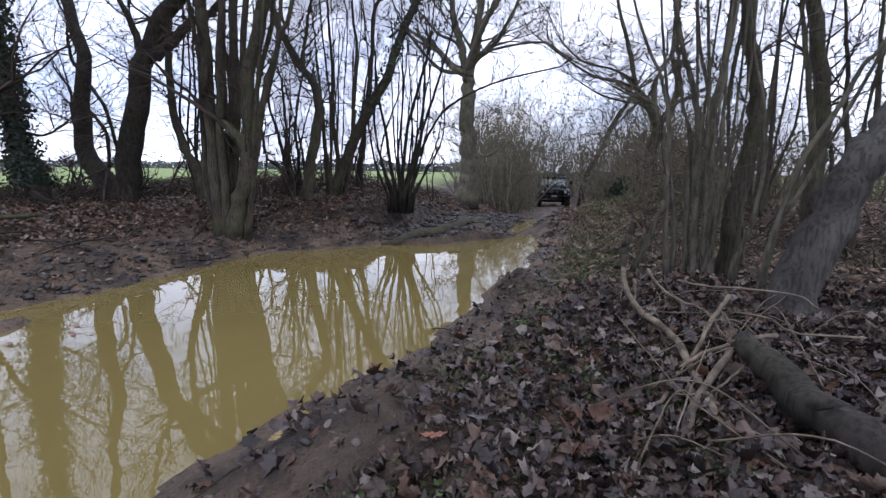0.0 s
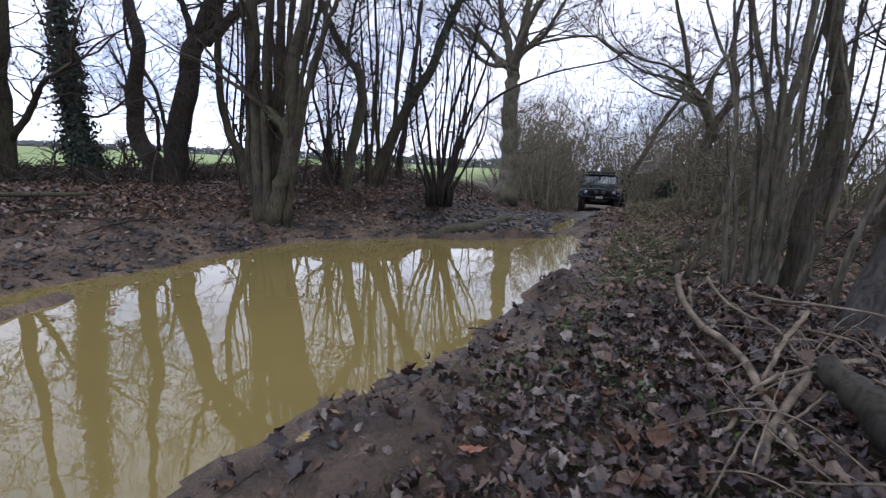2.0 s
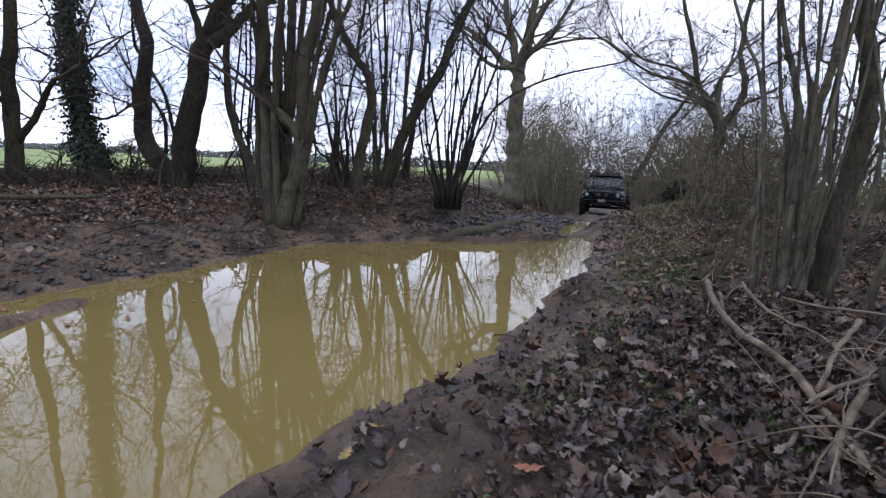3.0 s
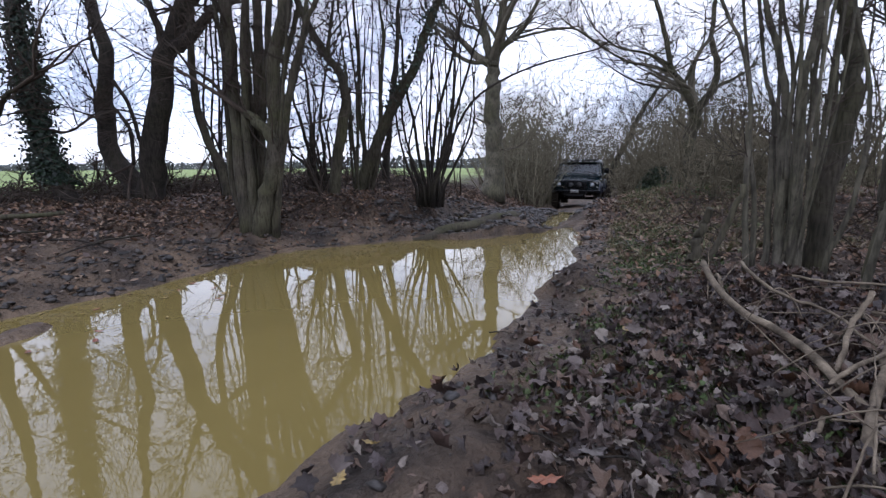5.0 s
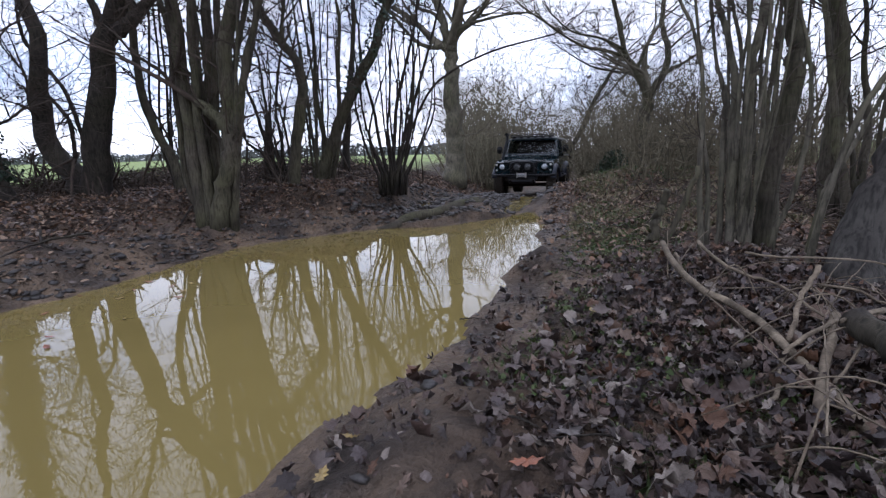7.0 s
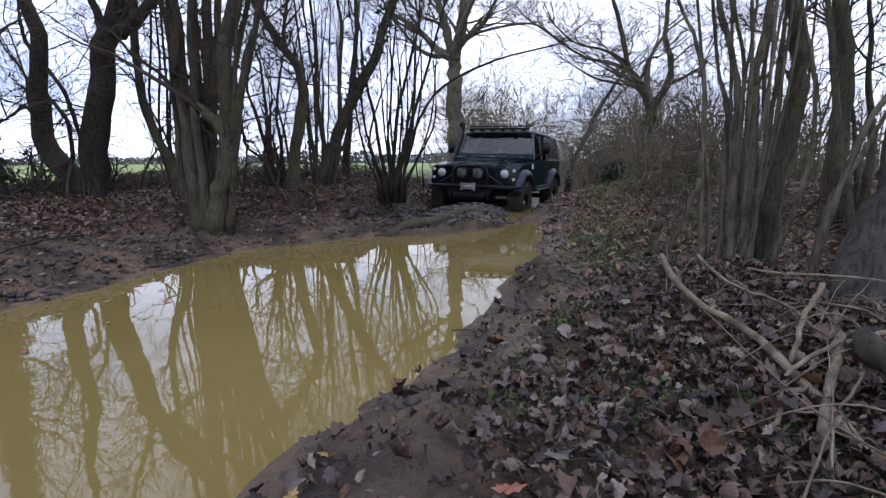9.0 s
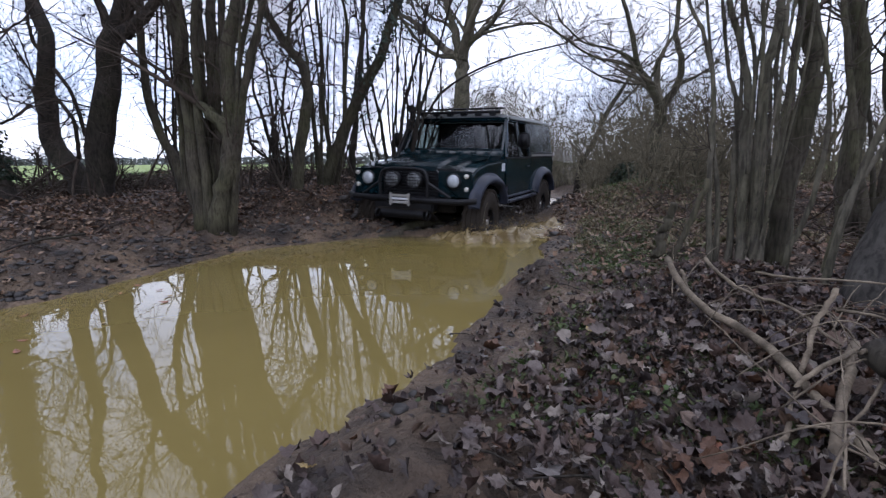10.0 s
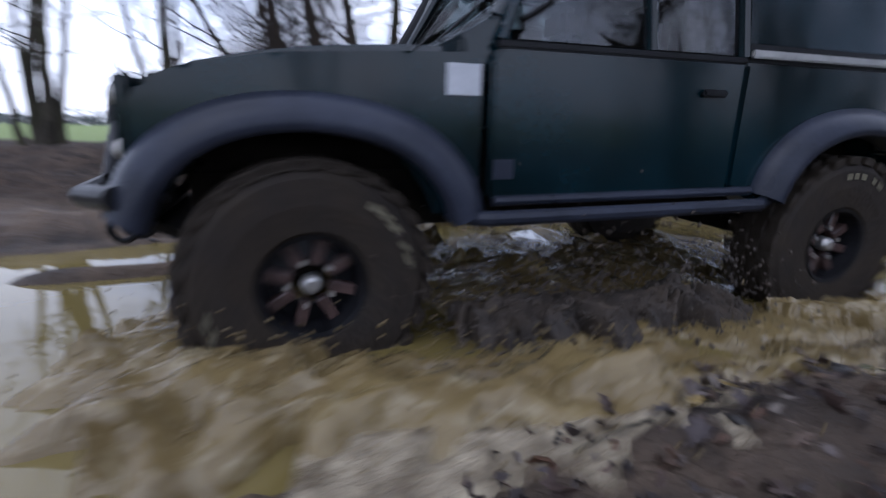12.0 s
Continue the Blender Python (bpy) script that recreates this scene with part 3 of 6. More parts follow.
OAK_B = [([(-2.86, 15.8, 3.73), (-3.41, 15.8, 3.77), (-3.86, 15.8, 4.03), (-4.52, 15.8, 4.76)], 0.072, 0.037),
    ([(-2.67, 15.9, 4.02), (-2.26, 15.9, 4.32), (-1.92, 15.9, 4.62), (-1.38, 15.9, 5.64)], 0.084, 0.040),
    ([(-2.29, 15.9, 4.27), (-1.47, 15.67, 4.32), (-0.63, 15.43, 4.25), (-0.02, 15.2, 3.81)], 0.041, 0.021),
    ([(-3.01, 15.9, 4.32), (-3.3, 15.9, 4.64), (-3.79, 15.9, 4.87), (-4.45, 15.9, 5.66)], 0.054, 0.031)]
CROOK_A = [([(2.08, 14.84, 0.32), (2.05, 14.84, 1.05), (2.09, 14.84, 1.68), (2.14, 14.84, 2.13)], 0.158, 0.118),
    ([(2.13, 14.84, 2.08), (1.87, 14.84, 2.63), (1.6, 14.84, 2.99), (1.42, 14.84, 3.72), (1.08, 14.84, 4.93)], 0.089, 0.039),
    ([(2.15, 14.84, 2.1), (2.44, 14.84, 2.54), (2.46, 14.84, 3.09), (2.35, 14.84, 3.67), (2.39, 14.84, 4.84)], 0.089, 0.042)]
CROOK_B = [([(1.62, 14.8, 2.93), (1.17, 14.6, 3.07), (0.6, 14.4, 3.22), (-0.35, 14.2, 3.86)], 0.049, 0.020),
    ([(1.52, 14.8, 3.13), (1.04, 14.6, 3.35), (0.47, 14.4, 3.49), (-0.01, 14.2, 3.85)], 0.034, 0.019),
    ([(1.85, 14.84, 2.65), (1.97, 14.84, 2.91), (2.05, 14.84, 3.13), (2.24, 14.84, 3.17)], 0.039, 0.024),
    ([(2.48, 14.84, 2.56), (2.78, 14.84, 2.7), (3.1, 14.84, 2.9)], 0.043, 0.024),
    ([(1.76, 14.84, 2.59), (1.34, 14.84, 2.65), (0.78, 14.84, 2.84), (0.34, 14.84, 3.13)], 0.030, 0.015)]
HAZEL_A = [([(1.71, 6.25, 0.22), (1.67, 6.25, 0.62), (1.65, 6.25, 1.03), (1.63, 6.25, 1.34), (1.55, 6.25, 1.66), (1.36, 6.25, 2.14)], 0.019, 0.012),
    ([(1.75, 6.3, 0.23), (1.73, 6.3, 0.66), (1.68, 6.3, 1.03), (1.64, 6.3, 1.38), (1.55, 6.3, 1.94)], 0.017, 0.011),
    ([(1.83, 6.35, 0.18), (1.83, 6.35, 0.5), (1.81, 6.35, 1.06), (1.76, 6.35, 1.35), (1.71, 6.35, 1.57)], 0.023, 0.013),
    ([(1.9, 6.3, 0.17), (1.87, 6.3, 0.55), (1.84, 6.3, 0.99), (1.83, 6.3, 1.3), (1.76, 6.3, 1.65), (1.63, 6.3, 2.12)], 0.033, 0.018)]
HAZEL_B = [([(1.98, 6.3, 0.19), (1.95, 6.3, 0.69), (1.94, 6.3, 1.09), (1.92, 6.3, 1.46), (1.95, 6.3, 1.76)], 0.044, 0.027),
    ([(1.86, 6.2, 0.81), (1.84, 6.2, 1.15), (1.85, 6.2, 1.44), (1.88, 6.2, 1.86)], 0.013, 0.009),
    ([(2.1, 6.2, 0.31), (2.19, 6.2, 0.55), (2.23, 6.2, 0.84), (2.23, 6.2, 1.16), (2.19, 6.2, 1.48), (2.1, 6.2, 1.86)], 0.017, 0.014)]
HAZEL_C = [([(2.08, 6.55, 0.16), (1.97, 6.55, 0.68), (1.92, 6.55, 1.1), (1.92, 6.55, 1.54), (1.82, 6.55, 2.01)], 0.022, 0.013),
    ([(2.3, 6.7, 0.14), (2.26, 6.7, 0.55), (2.14, 6.7, 1.06), (2.09, 6.7, 1.52), (2.12, 6.7, 1.98)], 0.019, 0.012),
    ([(2.28, 6.1, 0.2), (2.31, 6.1, 0.52), (2.35, 6.1, 0.7), (2.44, 6.1, 0.86)], 0.021, 0.015)]
TRUNK = [([(2.13, 6.45, 0.21), (2.14, 6.45, 0.63), (2.18, 6.45, 1.03), (2.2, 6.45, 1.36), (2.18, 6.45, 1.67), (2.08, 6.45, 2.2)], 0.069, 0.057)]
STUMPS = [([(1.38, 6.15, 0.26), (1.41, 6.15, 0.44), (1.45, 6.15, 0.62)], 0.033, 0.022),
    ([(1.48, 6.2, 0.24), (1.54, 6.2, 0.43), (1.65, 6.2, 0.77)], 0.023, 0.017)]
IVY = [([(-5.24, 6.3, 0.3), (-5.49, 6.3, 0.75), (-5.7, 6.3, 1.15), (-5.79, 6.3, 1.75), (-5.83, 6.3, 2.29), (-5.84, 6.3, 3.15), (-5.83, 6.3, 4.14)], 0.119, 0.058),
    ([(-5.39, 6.25, 1.36), (-5.16, 6.25, 1.34), (-4.94, 6.25, 1.39)], 0.019, 0.013)]
FIELD = [([(-6.3, 5.7, 0.05), (-6.14, 5.7, 0.72), (-6.03, 5.7, 1.65), (-5.78, 5.7, 2.44), (-5.75, 5.7, 3.26)], 0.112, 0.044),
    ([(-6.16, 5.75, 0.94), (-5.76, 5.75, 1.24), (-5.33, 5.75, 1.61), (-5.07, 5.75, 1.73)], 0.049, 0.022)]
LEANT = [([(2.28, 5.55, 0.12), (2.35, 5.62, 0.42), (2.47, 5.69, 0.75), (2.62, 5.76, 1.05), (2.79, 5.83, 1.3), (3.05, 5.9, 1.73)], 0.125, 0.124)]
DIAG = [([(2.2, 5.9, 0.05), (2.24, 5.88, 0.51), (2.34, 5.86, 1.02), (2.5, 5.84, 1.37), (2.57, 5.82, 1.58), (2.69, 5.8, 1.79)], 0.022, 0.012)]
LAST = [([(3.3, 8.4, 0.02), (3.23, 8.4, 0.85), (3.21, 8.4, 1.6), (3.13, 8.4, 2.26), (3.0, 8.4, 3.0)], 0.094, 0.074)]


def taller(stems, rise):
    """The same stems, each carried on upwards beyond its last place."""
    out = []
    for pts, r0, r1 in stems:
        a, b = Vector(pts[-2]), Vector(pts[-1])
        way = ((b - a).normalized() + Vector((0, 0, 0.5))).normalized()
        out.append((list(pts) + [tuple(b + way * rise)], r0, r1 * 0.7))
    return out


# left bank, along the field
tree("ivy_tree", taller(IVY[:1], 2.0) + IVY[1:], M_BARK_DARK, "leaning tree trunk wrapped in dark green ivy", seed=3, twigs=20, reach=1.1, depth=2, start=0.45, sway=0.3)
tree("forked_tree", taller(FORKED[:4], 2.4) + FORKED[4:], M_BARK_DARK, "dark bare tree forked into two trunks from the base", seed=5, twigs=16, reach=1.2, depth=2, start=0.25, sway=0.25, lift=0.02)
tree("slim_tree", SLIM, M_BARK, "slim crooked bare tree on the leafy bank", seed=6, twigs=22, reach=0.9, start=0.35, sway=0.3)
tree("hazel_sapling", SLIMB, M_BARK_DARK, "thin upright stems behind the old stool", seed=7, twigs=9, reach=0.7, depth=1, start=0.2, lift=0.0, sway=0.5)
tree("multi_stem_tree", taller(CLUMP_A[:2] + CLUMP_A[3:] + CLUMP_B, 2.4) + CLUMP_A[2:3] + fan(23, -2.95, 6.98, 0.3, 6, 0.5, 3.9, 0.03), M_BARK, "thick clump of grey-green trunks from one old stool", seed=8, twigs=9, reach=1.1, start=0.35, sway=0.25)
tree("bent_tree", taller(BENT[:1], 2.2) + BENT[1:], M_BARK, "bent bare tree with a kink in its trunk", seed=9, twigs=34, reach=1.2, start=0.3, sway=0.25)
tree("leaning_coppice", taller(LEAN_COP, 2.0) + fan(21, -3.05, 9.15, 0.42, 11, 0.75, 3.2, 0.026), M_BARK, "leaning bare trunk among thin coppice stems", seed=10, twigs=13, reach=1.0, start=0.3, sway=0.5)
tree("low_coppice", FANS + fan(25, -3.85, 9.35, 0.42, 9, 0.8, 2.0, 0.02), M_BARK_DARK, "low spreading coppice of thin dark stems", "bush", seed=19, twigs=12, reach=0.7, depth=1, start=0.25)
tree("coppice_bush", BUSHSTEM + fan(22, -2.05, 9.6, 0.5, 18, 0.7, 2.6, 0.024), M_BARK_DARK, "dense bush of thin upright coppice stems", "bush", seed=11, twigs=11, reach=0.8, depth=1, start=0.3, sway=0.5)
tree("slim_bare_tree", SLIMBARE, M_BARK_DARK, "slim bare trunk on the field edge", seed=12, twigs=24, reach=1.0, start=0.3)
tree("oak_tree", OAK_A + OAK_B, M_BARK_OAK, "tall spreading bare oak beside the lane", seed=13, twigs=13, reach=2.2, depth=2, start=0.35, kids=5, min_r=0.005, twig_mat=M_TWIG_OAK, sway=0.3)
tree("field_edge_tree", taller(FIELD[:1], 2.2) + FIELD[1:], M_BARK, "bare tree with a low side limb by the field", seed=14, twigs=16, reach=1.2, sway=0.5)
tree("leaning_clump", [([(-5.7, 4.6, 0.4), (-6.1, 4.4, 1.15), (-6.5, 4.2, 1.9), (-7.2, 4.0, 3.4)], 0.11, 0.05),
                       ([(-5.6, 4.7, 0.4), (-5.75, 4.6, 1.3), (-5.9, 4.5, 2.2), (-6.1, 4.4, 3.8)], 0.1, 0.04),
                       ([(-5.5, 4.85, 0.4), (-5.5, 4.9, 1.4), (-5.6, 4.9, 2.4), (-5.6, 5.0, 3.9)], 0.08, 0.04),
                       ([(-5.8, 4.4, 0.4), (-6.4, 4.0, 1.0), (-7.0, 3.7, 1.6), (-7.8, 3.3, 2.6)], 0.07, 0.03)] + fan(26, -5.9, 4.5, 0.4, 9, 0.9, 3.4, 0.045, (-0.9, -0.4)), M_BARK_DARK, "clump of leaning dark trunks on the field edge", seed=15, twigs=30, reach=1.3)
# right bank
tree("crooked_tree", CROOK_A + CROOK_B, M_BARK, "crooked forked bare tree over the lane", seed=16, twigs=11, reach=1.7, depth=2, start=0.4, kids=5, min_r=0.004, twig_mat=M_TWIG_OAK, sway=0.3)
tree("hazel_stool", taller(HAZEL_A + HAZEL_B + HAZEL_C, 1.4) + fan(24, 2.0, 6.45, 0.18, 7, 0.5, 3.2, 0.012), M_BARK_PALE, "old hazel stool with many upright pale stems", seed=17, twigs=6, reach=0.7, start=0.3, sway=0.3)
tree("old_trunk", taller(TRUNK, 2.0), M_BARK, "thick dark mossy trunk rising from the hazel stool", seed=26, twigs=8, reach=1.0, start=0.5, sway=0.2)
tree("mossy_tree", taller(LAST, 2.0), M_BARK, "straight mossy trunk behind the hazel stool", seed=27, twigs=20, reach=1.2, start=0.4, sway=0.3)
tree("diagonal_stem", taller(DIAG, 1.2), M_BARK_PALE, "slender pale stem slanting across the stool", seed=28, twigs=10, reach=0.6, depth=1, start=0.5, sway=0.3)
tree("leaning_tree", taller(LEANT, 1.2), M_BARK_LICHEN, "thick grey trunk blotched with lichen, leaning from the lane", seed=18, twigs=6, reach=1.0, start=0.6, sway=0.2, knobs=0.13)
tree("ivied_lane_tree", [([(-0.3, 27.2, -0.7), (0.1, 27.0, 1.2), (0.9, 26.8, 2.9), (1.9, 26.5, 4.6)], 0.16, 0.07)], M_BARK_DARK, "ivied tree leaning over the end of the lane", seed=29, twigs=30, reach=1.8, depth=2, min_r=0.006)
for i, (x, y, tall) in enumerate(((2.6, 0.2, 4.6), (3.6, 2.2, 4.4), (0.2, -2.6, 5.0), (-3.6, -1.0, 5.0), (3.6, 8.2, 4.0), (3.2, 10.4, 4.0), (5.2, 9.6, 4.6), (6.2, 7.0, 4.4), (-6.4, 1.4, 4.2), (-7.4, 2.8, 4.0), (4.6, 6.9, 4.2))):
    tree("coppice_tree", fan(40 + i, x, y, ground_z(x, y), 5, 1.3 if y < 3 and x > -4 else 0.5, tall, 0.045 if x > 0 else 0.07), M_BARK, "slender bare coppice stems in the wood", seed=50 + i, twigs=8, reach=1.0, group="coppice in the wood")
# ---- ivy, thickets, hedges and brambles ----
def leaf_cloud(name, places, normals, sizes, shape, mat, seed, parent=None, curl=0.25):
    """Many small leaves in one mesh. shape: the outline, tip along +x."""
    rs = np.random.RandomState(seed)
    n, k = len(places), len(shape)
    out = np.array([(x, y, 0) for x, y in shape])
    tpl = np.vstack([[(0.0, 0, 0)], out])
    r2 = (tpl[:, :2] ** 2).sum(1)
    nor = np.array(normals, float)
    nor /= np.linalg.norm(nor, axis=1, keepdims=True)
    ref = rs.normal(size=(n, 3))
    tx = np.cross(nor, ref)
    tx /= np.linalg.norm(tx, axis=1, keepdims=True)
    ty = np.cross(nor, tx)
    cur = curl * rs.uniform(-1.2, 1.2, (n, 1))
    fold = curl * rs.uniform(-0.8, 1.4, (n, 1))
    z = cur * r2[None] + fold * np.abs(tpl[:, 1])[None] + rs.normal(0, 0.05 * curl * 4, (n, k + 1))
    stretch = rs.uniform(0.75, 1.25, (n, 1))
    px, py = tpl[None, :, 0] * np.ones((n, 1)), tpl[None, :, 1] * stretch
    s = np.asarray(sizes)[:, None, None]
    v = np.asarray(places)[:, None, :] + s * (px[..., None] * tx[:, None] + py[..., None] * ty[:, None] + z[..., None] * nor[:, None])
    base = np.arange(n)[:, None, None] * (k + 1)
    tri = np.array([(0, i + 1, (i + 1) % k + 1) for i in range(k)])[None]
    f = (base + tri).reshape(-1, 3)
    me = bpy.data.meshes.new(name)
    v = v.reshape(-1, 3)
    me.vertices.add(len(v))
    me.vertices.foreach_set("co", v.ravel())
    me.loops.add(f.size)
    me.loops.foreach_set("vertex_index", f.ravel())
    me.polygons.add(len(f))
    me.polygons.foreach_set("loop_start", np.arange(0, f.size, 3))
    me.polygons.foreach_set("loop_total", np.full(len(f), 3))
    me.update()
    me.materials.append(mat)
    ob = new(name, me)
    if parent:
        ob.parent = parent
    return tagged(ob, kind="stuff")


IVY_SHAPE = [(0.9, 0), (0.35, 0.3), (0.1, 0.6), (-0.4, 0.45), (-0.5, 0), (-0.4, -0.45), (0.1, -0.6), (0.35, -0.3)]


def clothe(tree_root, line, radius, count, seed, lo=0.0, hi=1.0):
    """Ivy round a stem."""
    rs = np.random.RandomState(seed)
    pts = np.array([tuple(p) for p in curve_through(line, 60)]) - np.array(tree_root.location)
    u = rs.uniform(lo, hi, count) * 60
    i = np.minimum(u.astype(int), 59)
    base = pts[i] + (pts[i + 1] - pts[i]) * (u - i)[:, None]
    a = rs.uniform(0, 2 * math.pi, count)
    r = radius * (0.8 + np.abs(rs.normal(0, 0.55, count))) * (1 - 0.25 * u / 60) * (0.75 + 0.5 * soft_noise(u, a, 4.0))
    d = np.stack([np.cos(a), np.sin(a), np.zeros(count)], -1)
    leaf_cloud("ivy", base + d * r[:, None], d + rs.normal(0, 0.45, (count, 3)) + [0, 0, 0.3], rs.uniform(0.016, 0.038, count), IVY_SHAPE, M_IVY, seed, tree_root)["label"] = "glossy dark green ivy"


for ob in [o for o in scene.objects if o.parent is None]:
    if ob.name == "ivy_tree":
        clothe(ob, IVY[0][0], 0.155, 9000, 61, 0.16, 1.0)
    if ob.name == "leaning_coppice":
        clothe(ob, LEAN_COP[0][0], 0.14, 900, 62, 0.45, 1.0)
    if ob.name == "ivied_lane_tree":
        clothe(ob, [(-0.3, 27.2, -0.7), (0.1, 27.0, 1.2), (0.9, 26.8, 2.9), (1.9, 26.5, 4.6)], 0.5, 2500, 63, 0.2, 0.95)


def thicket(seed, x, y, wide, deep, tall, count, mat, label, category="thicket", twigs=9, name="thicket"):
    """A tangle of thin stems and twigs, uneven in height."""
    rng = random.Random(seed)
    z0 = ground_z(x, y)
    t = Tubes()
    for _ in range(count):
        px, py = rng.uniform(-wide / 2, wide / 2), rng.uniform(-deep / 2, deep / 2)
        pz = ground_z(x + px, y + py) - z0 - 0.05
        h = tall * rng.uniform(0.35, 1.0) * (0.6 + 0.7 * float(soft_noise(x + px, y + py, 1.7)))
        r = rng.uniform(0.008, 0.022) * (1 + tall * 0.12)
        d = Vector((rng.gauss(0, 0.25), rng.gauss(0, 0.25), 1)).normalized()
        p, pts = Vector((px, py, pz)), []
        for i in range(6):
            pts.append(p.copy())
            d = (d + Vector((rng.gauss(0, 0.16), rng.gauss(0, 0.16), 0.05))).normalized()
            p = p + d * h / 5
        t.add(pts, [r * (1 - 0.16 * i) for i in range(6)], 4 if r > 0.02 else 3, cap=False)
        for _ in range(twigs):
            j = rng.randint(1, 5)
            q, e = pts[j].copy(), Vector((rng.gauss(0, 0.8), rng.gauss(0, 0.8), rng.gauss(0.5, 0.5))).normalized()
            L = h * rng.uniform(0.15, 0.4)
            tw = [q.copy()]
            for i in range(3):
                e = (e + Vector((rng.gauss(0, 0.3), rng.gauss(0, 0.3), rng.gauss(0.05, 0.25)))).normalized()
                q = q + e * L / 3
                tw.append(q.copy())
            t.add(tw, [r * 0.45, r * 0.36, r * 0.28, r * 0.2], 3, cap=False)
    ob = tagged(t.object(name, mat), label, category, kind="stuff")
    ob.location = (x, y, z0)
    return ob


FAR_LABEL = "tangled leafless scrub along the lane"
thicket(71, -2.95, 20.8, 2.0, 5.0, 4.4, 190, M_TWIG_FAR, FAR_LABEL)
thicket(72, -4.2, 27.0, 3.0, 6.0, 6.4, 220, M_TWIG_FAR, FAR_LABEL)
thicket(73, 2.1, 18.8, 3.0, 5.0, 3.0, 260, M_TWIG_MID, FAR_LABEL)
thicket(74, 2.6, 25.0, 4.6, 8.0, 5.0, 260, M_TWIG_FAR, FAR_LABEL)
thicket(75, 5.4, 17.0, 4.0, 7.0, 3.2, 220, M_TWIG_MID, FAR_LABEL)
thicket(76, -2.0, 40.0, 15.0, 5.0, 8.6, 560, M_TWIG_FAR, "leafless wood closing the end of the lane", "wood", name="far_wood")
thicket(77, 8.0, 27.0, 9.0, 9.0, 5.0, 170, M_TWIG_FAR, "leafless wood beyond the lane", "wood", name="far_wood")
thicket(78, 2.3, 12.0, 1.6, 3.4, 1.5, 150, M_TWIG_MID, "low brushwood on the lane's verge", twigs=8)
thicket(81, -4.4, 8.9, 2.6, 1.6, 2.3, 36, M_TWIG, "dark leafless undergrowth between the trees", twigs=10)
thicket(82, -6.3, 7.4, 2.6, 2.2, 0.9, 36, M_TWIG, "dark leafless undergrowth along the field", twigs=10)
thicket(83, -3.6, 11.2, 2.6, 2.0, 1.5, 24, M_TWIG, "dark leafless undergrowth between the trees", twigs=10)
thicket(84, -6.9, 4.0, 2.0, 3.0, 1.2, 34, M_TWIG, "dark leafless undergrowth along the field", twigs=10)
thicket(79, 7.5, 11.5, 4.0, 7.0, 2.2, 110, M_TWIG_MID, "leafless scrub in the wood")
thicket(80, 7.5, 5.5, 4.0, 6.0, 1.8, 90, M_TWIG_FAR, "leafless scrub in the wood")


def brambles(seed, x, y, wide, deep, count, label):
    """Low arching stems."""
    rng = random.Random(seed)
    z0 = ground_z(x, y)
    t = Tubes()
    for _ in range(count):
        px, py = rng.uniform(-wide / 2, wide / 2), rng.uniform(-deep / 2, deep / 2)
        a, L, h = rng.uniform(0, 6.283), rng.uniform(0.3, 1.1), rng.uniform(0.05, 0.26)
        pts = []
        for i in range(6):
            u = i / 5
            qx, qy = px + math.cos(a) * L * u, py + math.sin(a) * L * u
            pts.append((qx, qy, ground_z(x + qx, y + qy) - z0 + 4 * h * u * (1 - u) + rng.gauss(0, 0.02)))
        t.add(pts, [rng.uniform(0.003, 0.007)] * 6, 3, cap=False)
    ob = tagged(t.object("bramble_patch", M_TWIG), label, "brambles", kind="stuff")
    ob.location = (x, y, z0)


brambles(91, -6.6, 7.2, 2.6, 4.0, 420, "low dark bramble tangle along the field edge")
brambles(92, -6.8, 4.2, 2.4, 2.6, 260, "low dark bramble tangle along the field edge")
brambles(93, -5.0, 10.2, 3.6, 2.4, 300, "low dark bramble tangle under the trees")
brambles(94, -4.0, 13.4, 3.0, 3.4, 260, "low dark bramble tangle under the trees")
brambles(95, 3.2, 8.6, 3.0, 3.0, 200, "low dark brushwood under the coppice")


def far_hedge():
    """The hedge and scattered trees on the far side of the field."""
    rs = np.random.RandomState(5)
    n = 30000
    x = rs.uniform(-330, -30, n)
    y = 40 + 95 * (1 - ((x + 30) / 300) ** 2) + rs.normal(0, 3, n)
    turn = rs.uniform(-140, 40, n // 3)
    x[: n // 3], y[: n // 3] = -150 + rs.normal(0, 4, n // 3), turn
    crown = soft_noise(x * 0.35 + y * 0.2, y * 0.1, 2.2)
    tall = 2.2 + 3.0 * np.clip(crown - 0.35, 0, 1) + 6.0 * np.clip(soft_noise(x + 40, y, 13) - 0.78, 0, 1) * 3
    z = 0.8 + rs.uniform(0, 1, n) ** 1.6 * tall
    places = np.stack([x, y, z], -1)
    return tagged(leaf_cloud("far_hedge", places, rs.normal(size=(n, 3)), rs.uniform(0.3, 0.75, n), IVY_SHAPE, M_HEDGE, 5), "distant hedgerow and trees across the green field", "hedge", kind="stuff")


far_hedge()
# ---- the off-road vehicle ----
M_PAINT = material("dark_green_paint", (0.0018, 0.0105, 0.015), rough=0.12, vary=0.35, scale=2.5, fine=40, bump=0.04, bump_size=0.002, coat=0.0, spec=0.38, second=(0.002, 0.006, 0.007))
M_ROOF = material("dusty_roof_paint", (0.12, 0.13, 0.125), rough=0.45, vary=0.3, scale=3, bump=0.1, bump_size=0.002)
M_PLASTIC = material("grey_black_plastic", (0.019, 0.022, 0.033), rough=0.32, spec=0.2, vary=0.3, scale=5, bump=0.15, bump_size=0.002)
M_BLACK = material("black_metal", (0.006, 0.006, 0.007), rough=0.4, spec=0.18, vary=0.3, bump=0.1, bump_size=0.002)
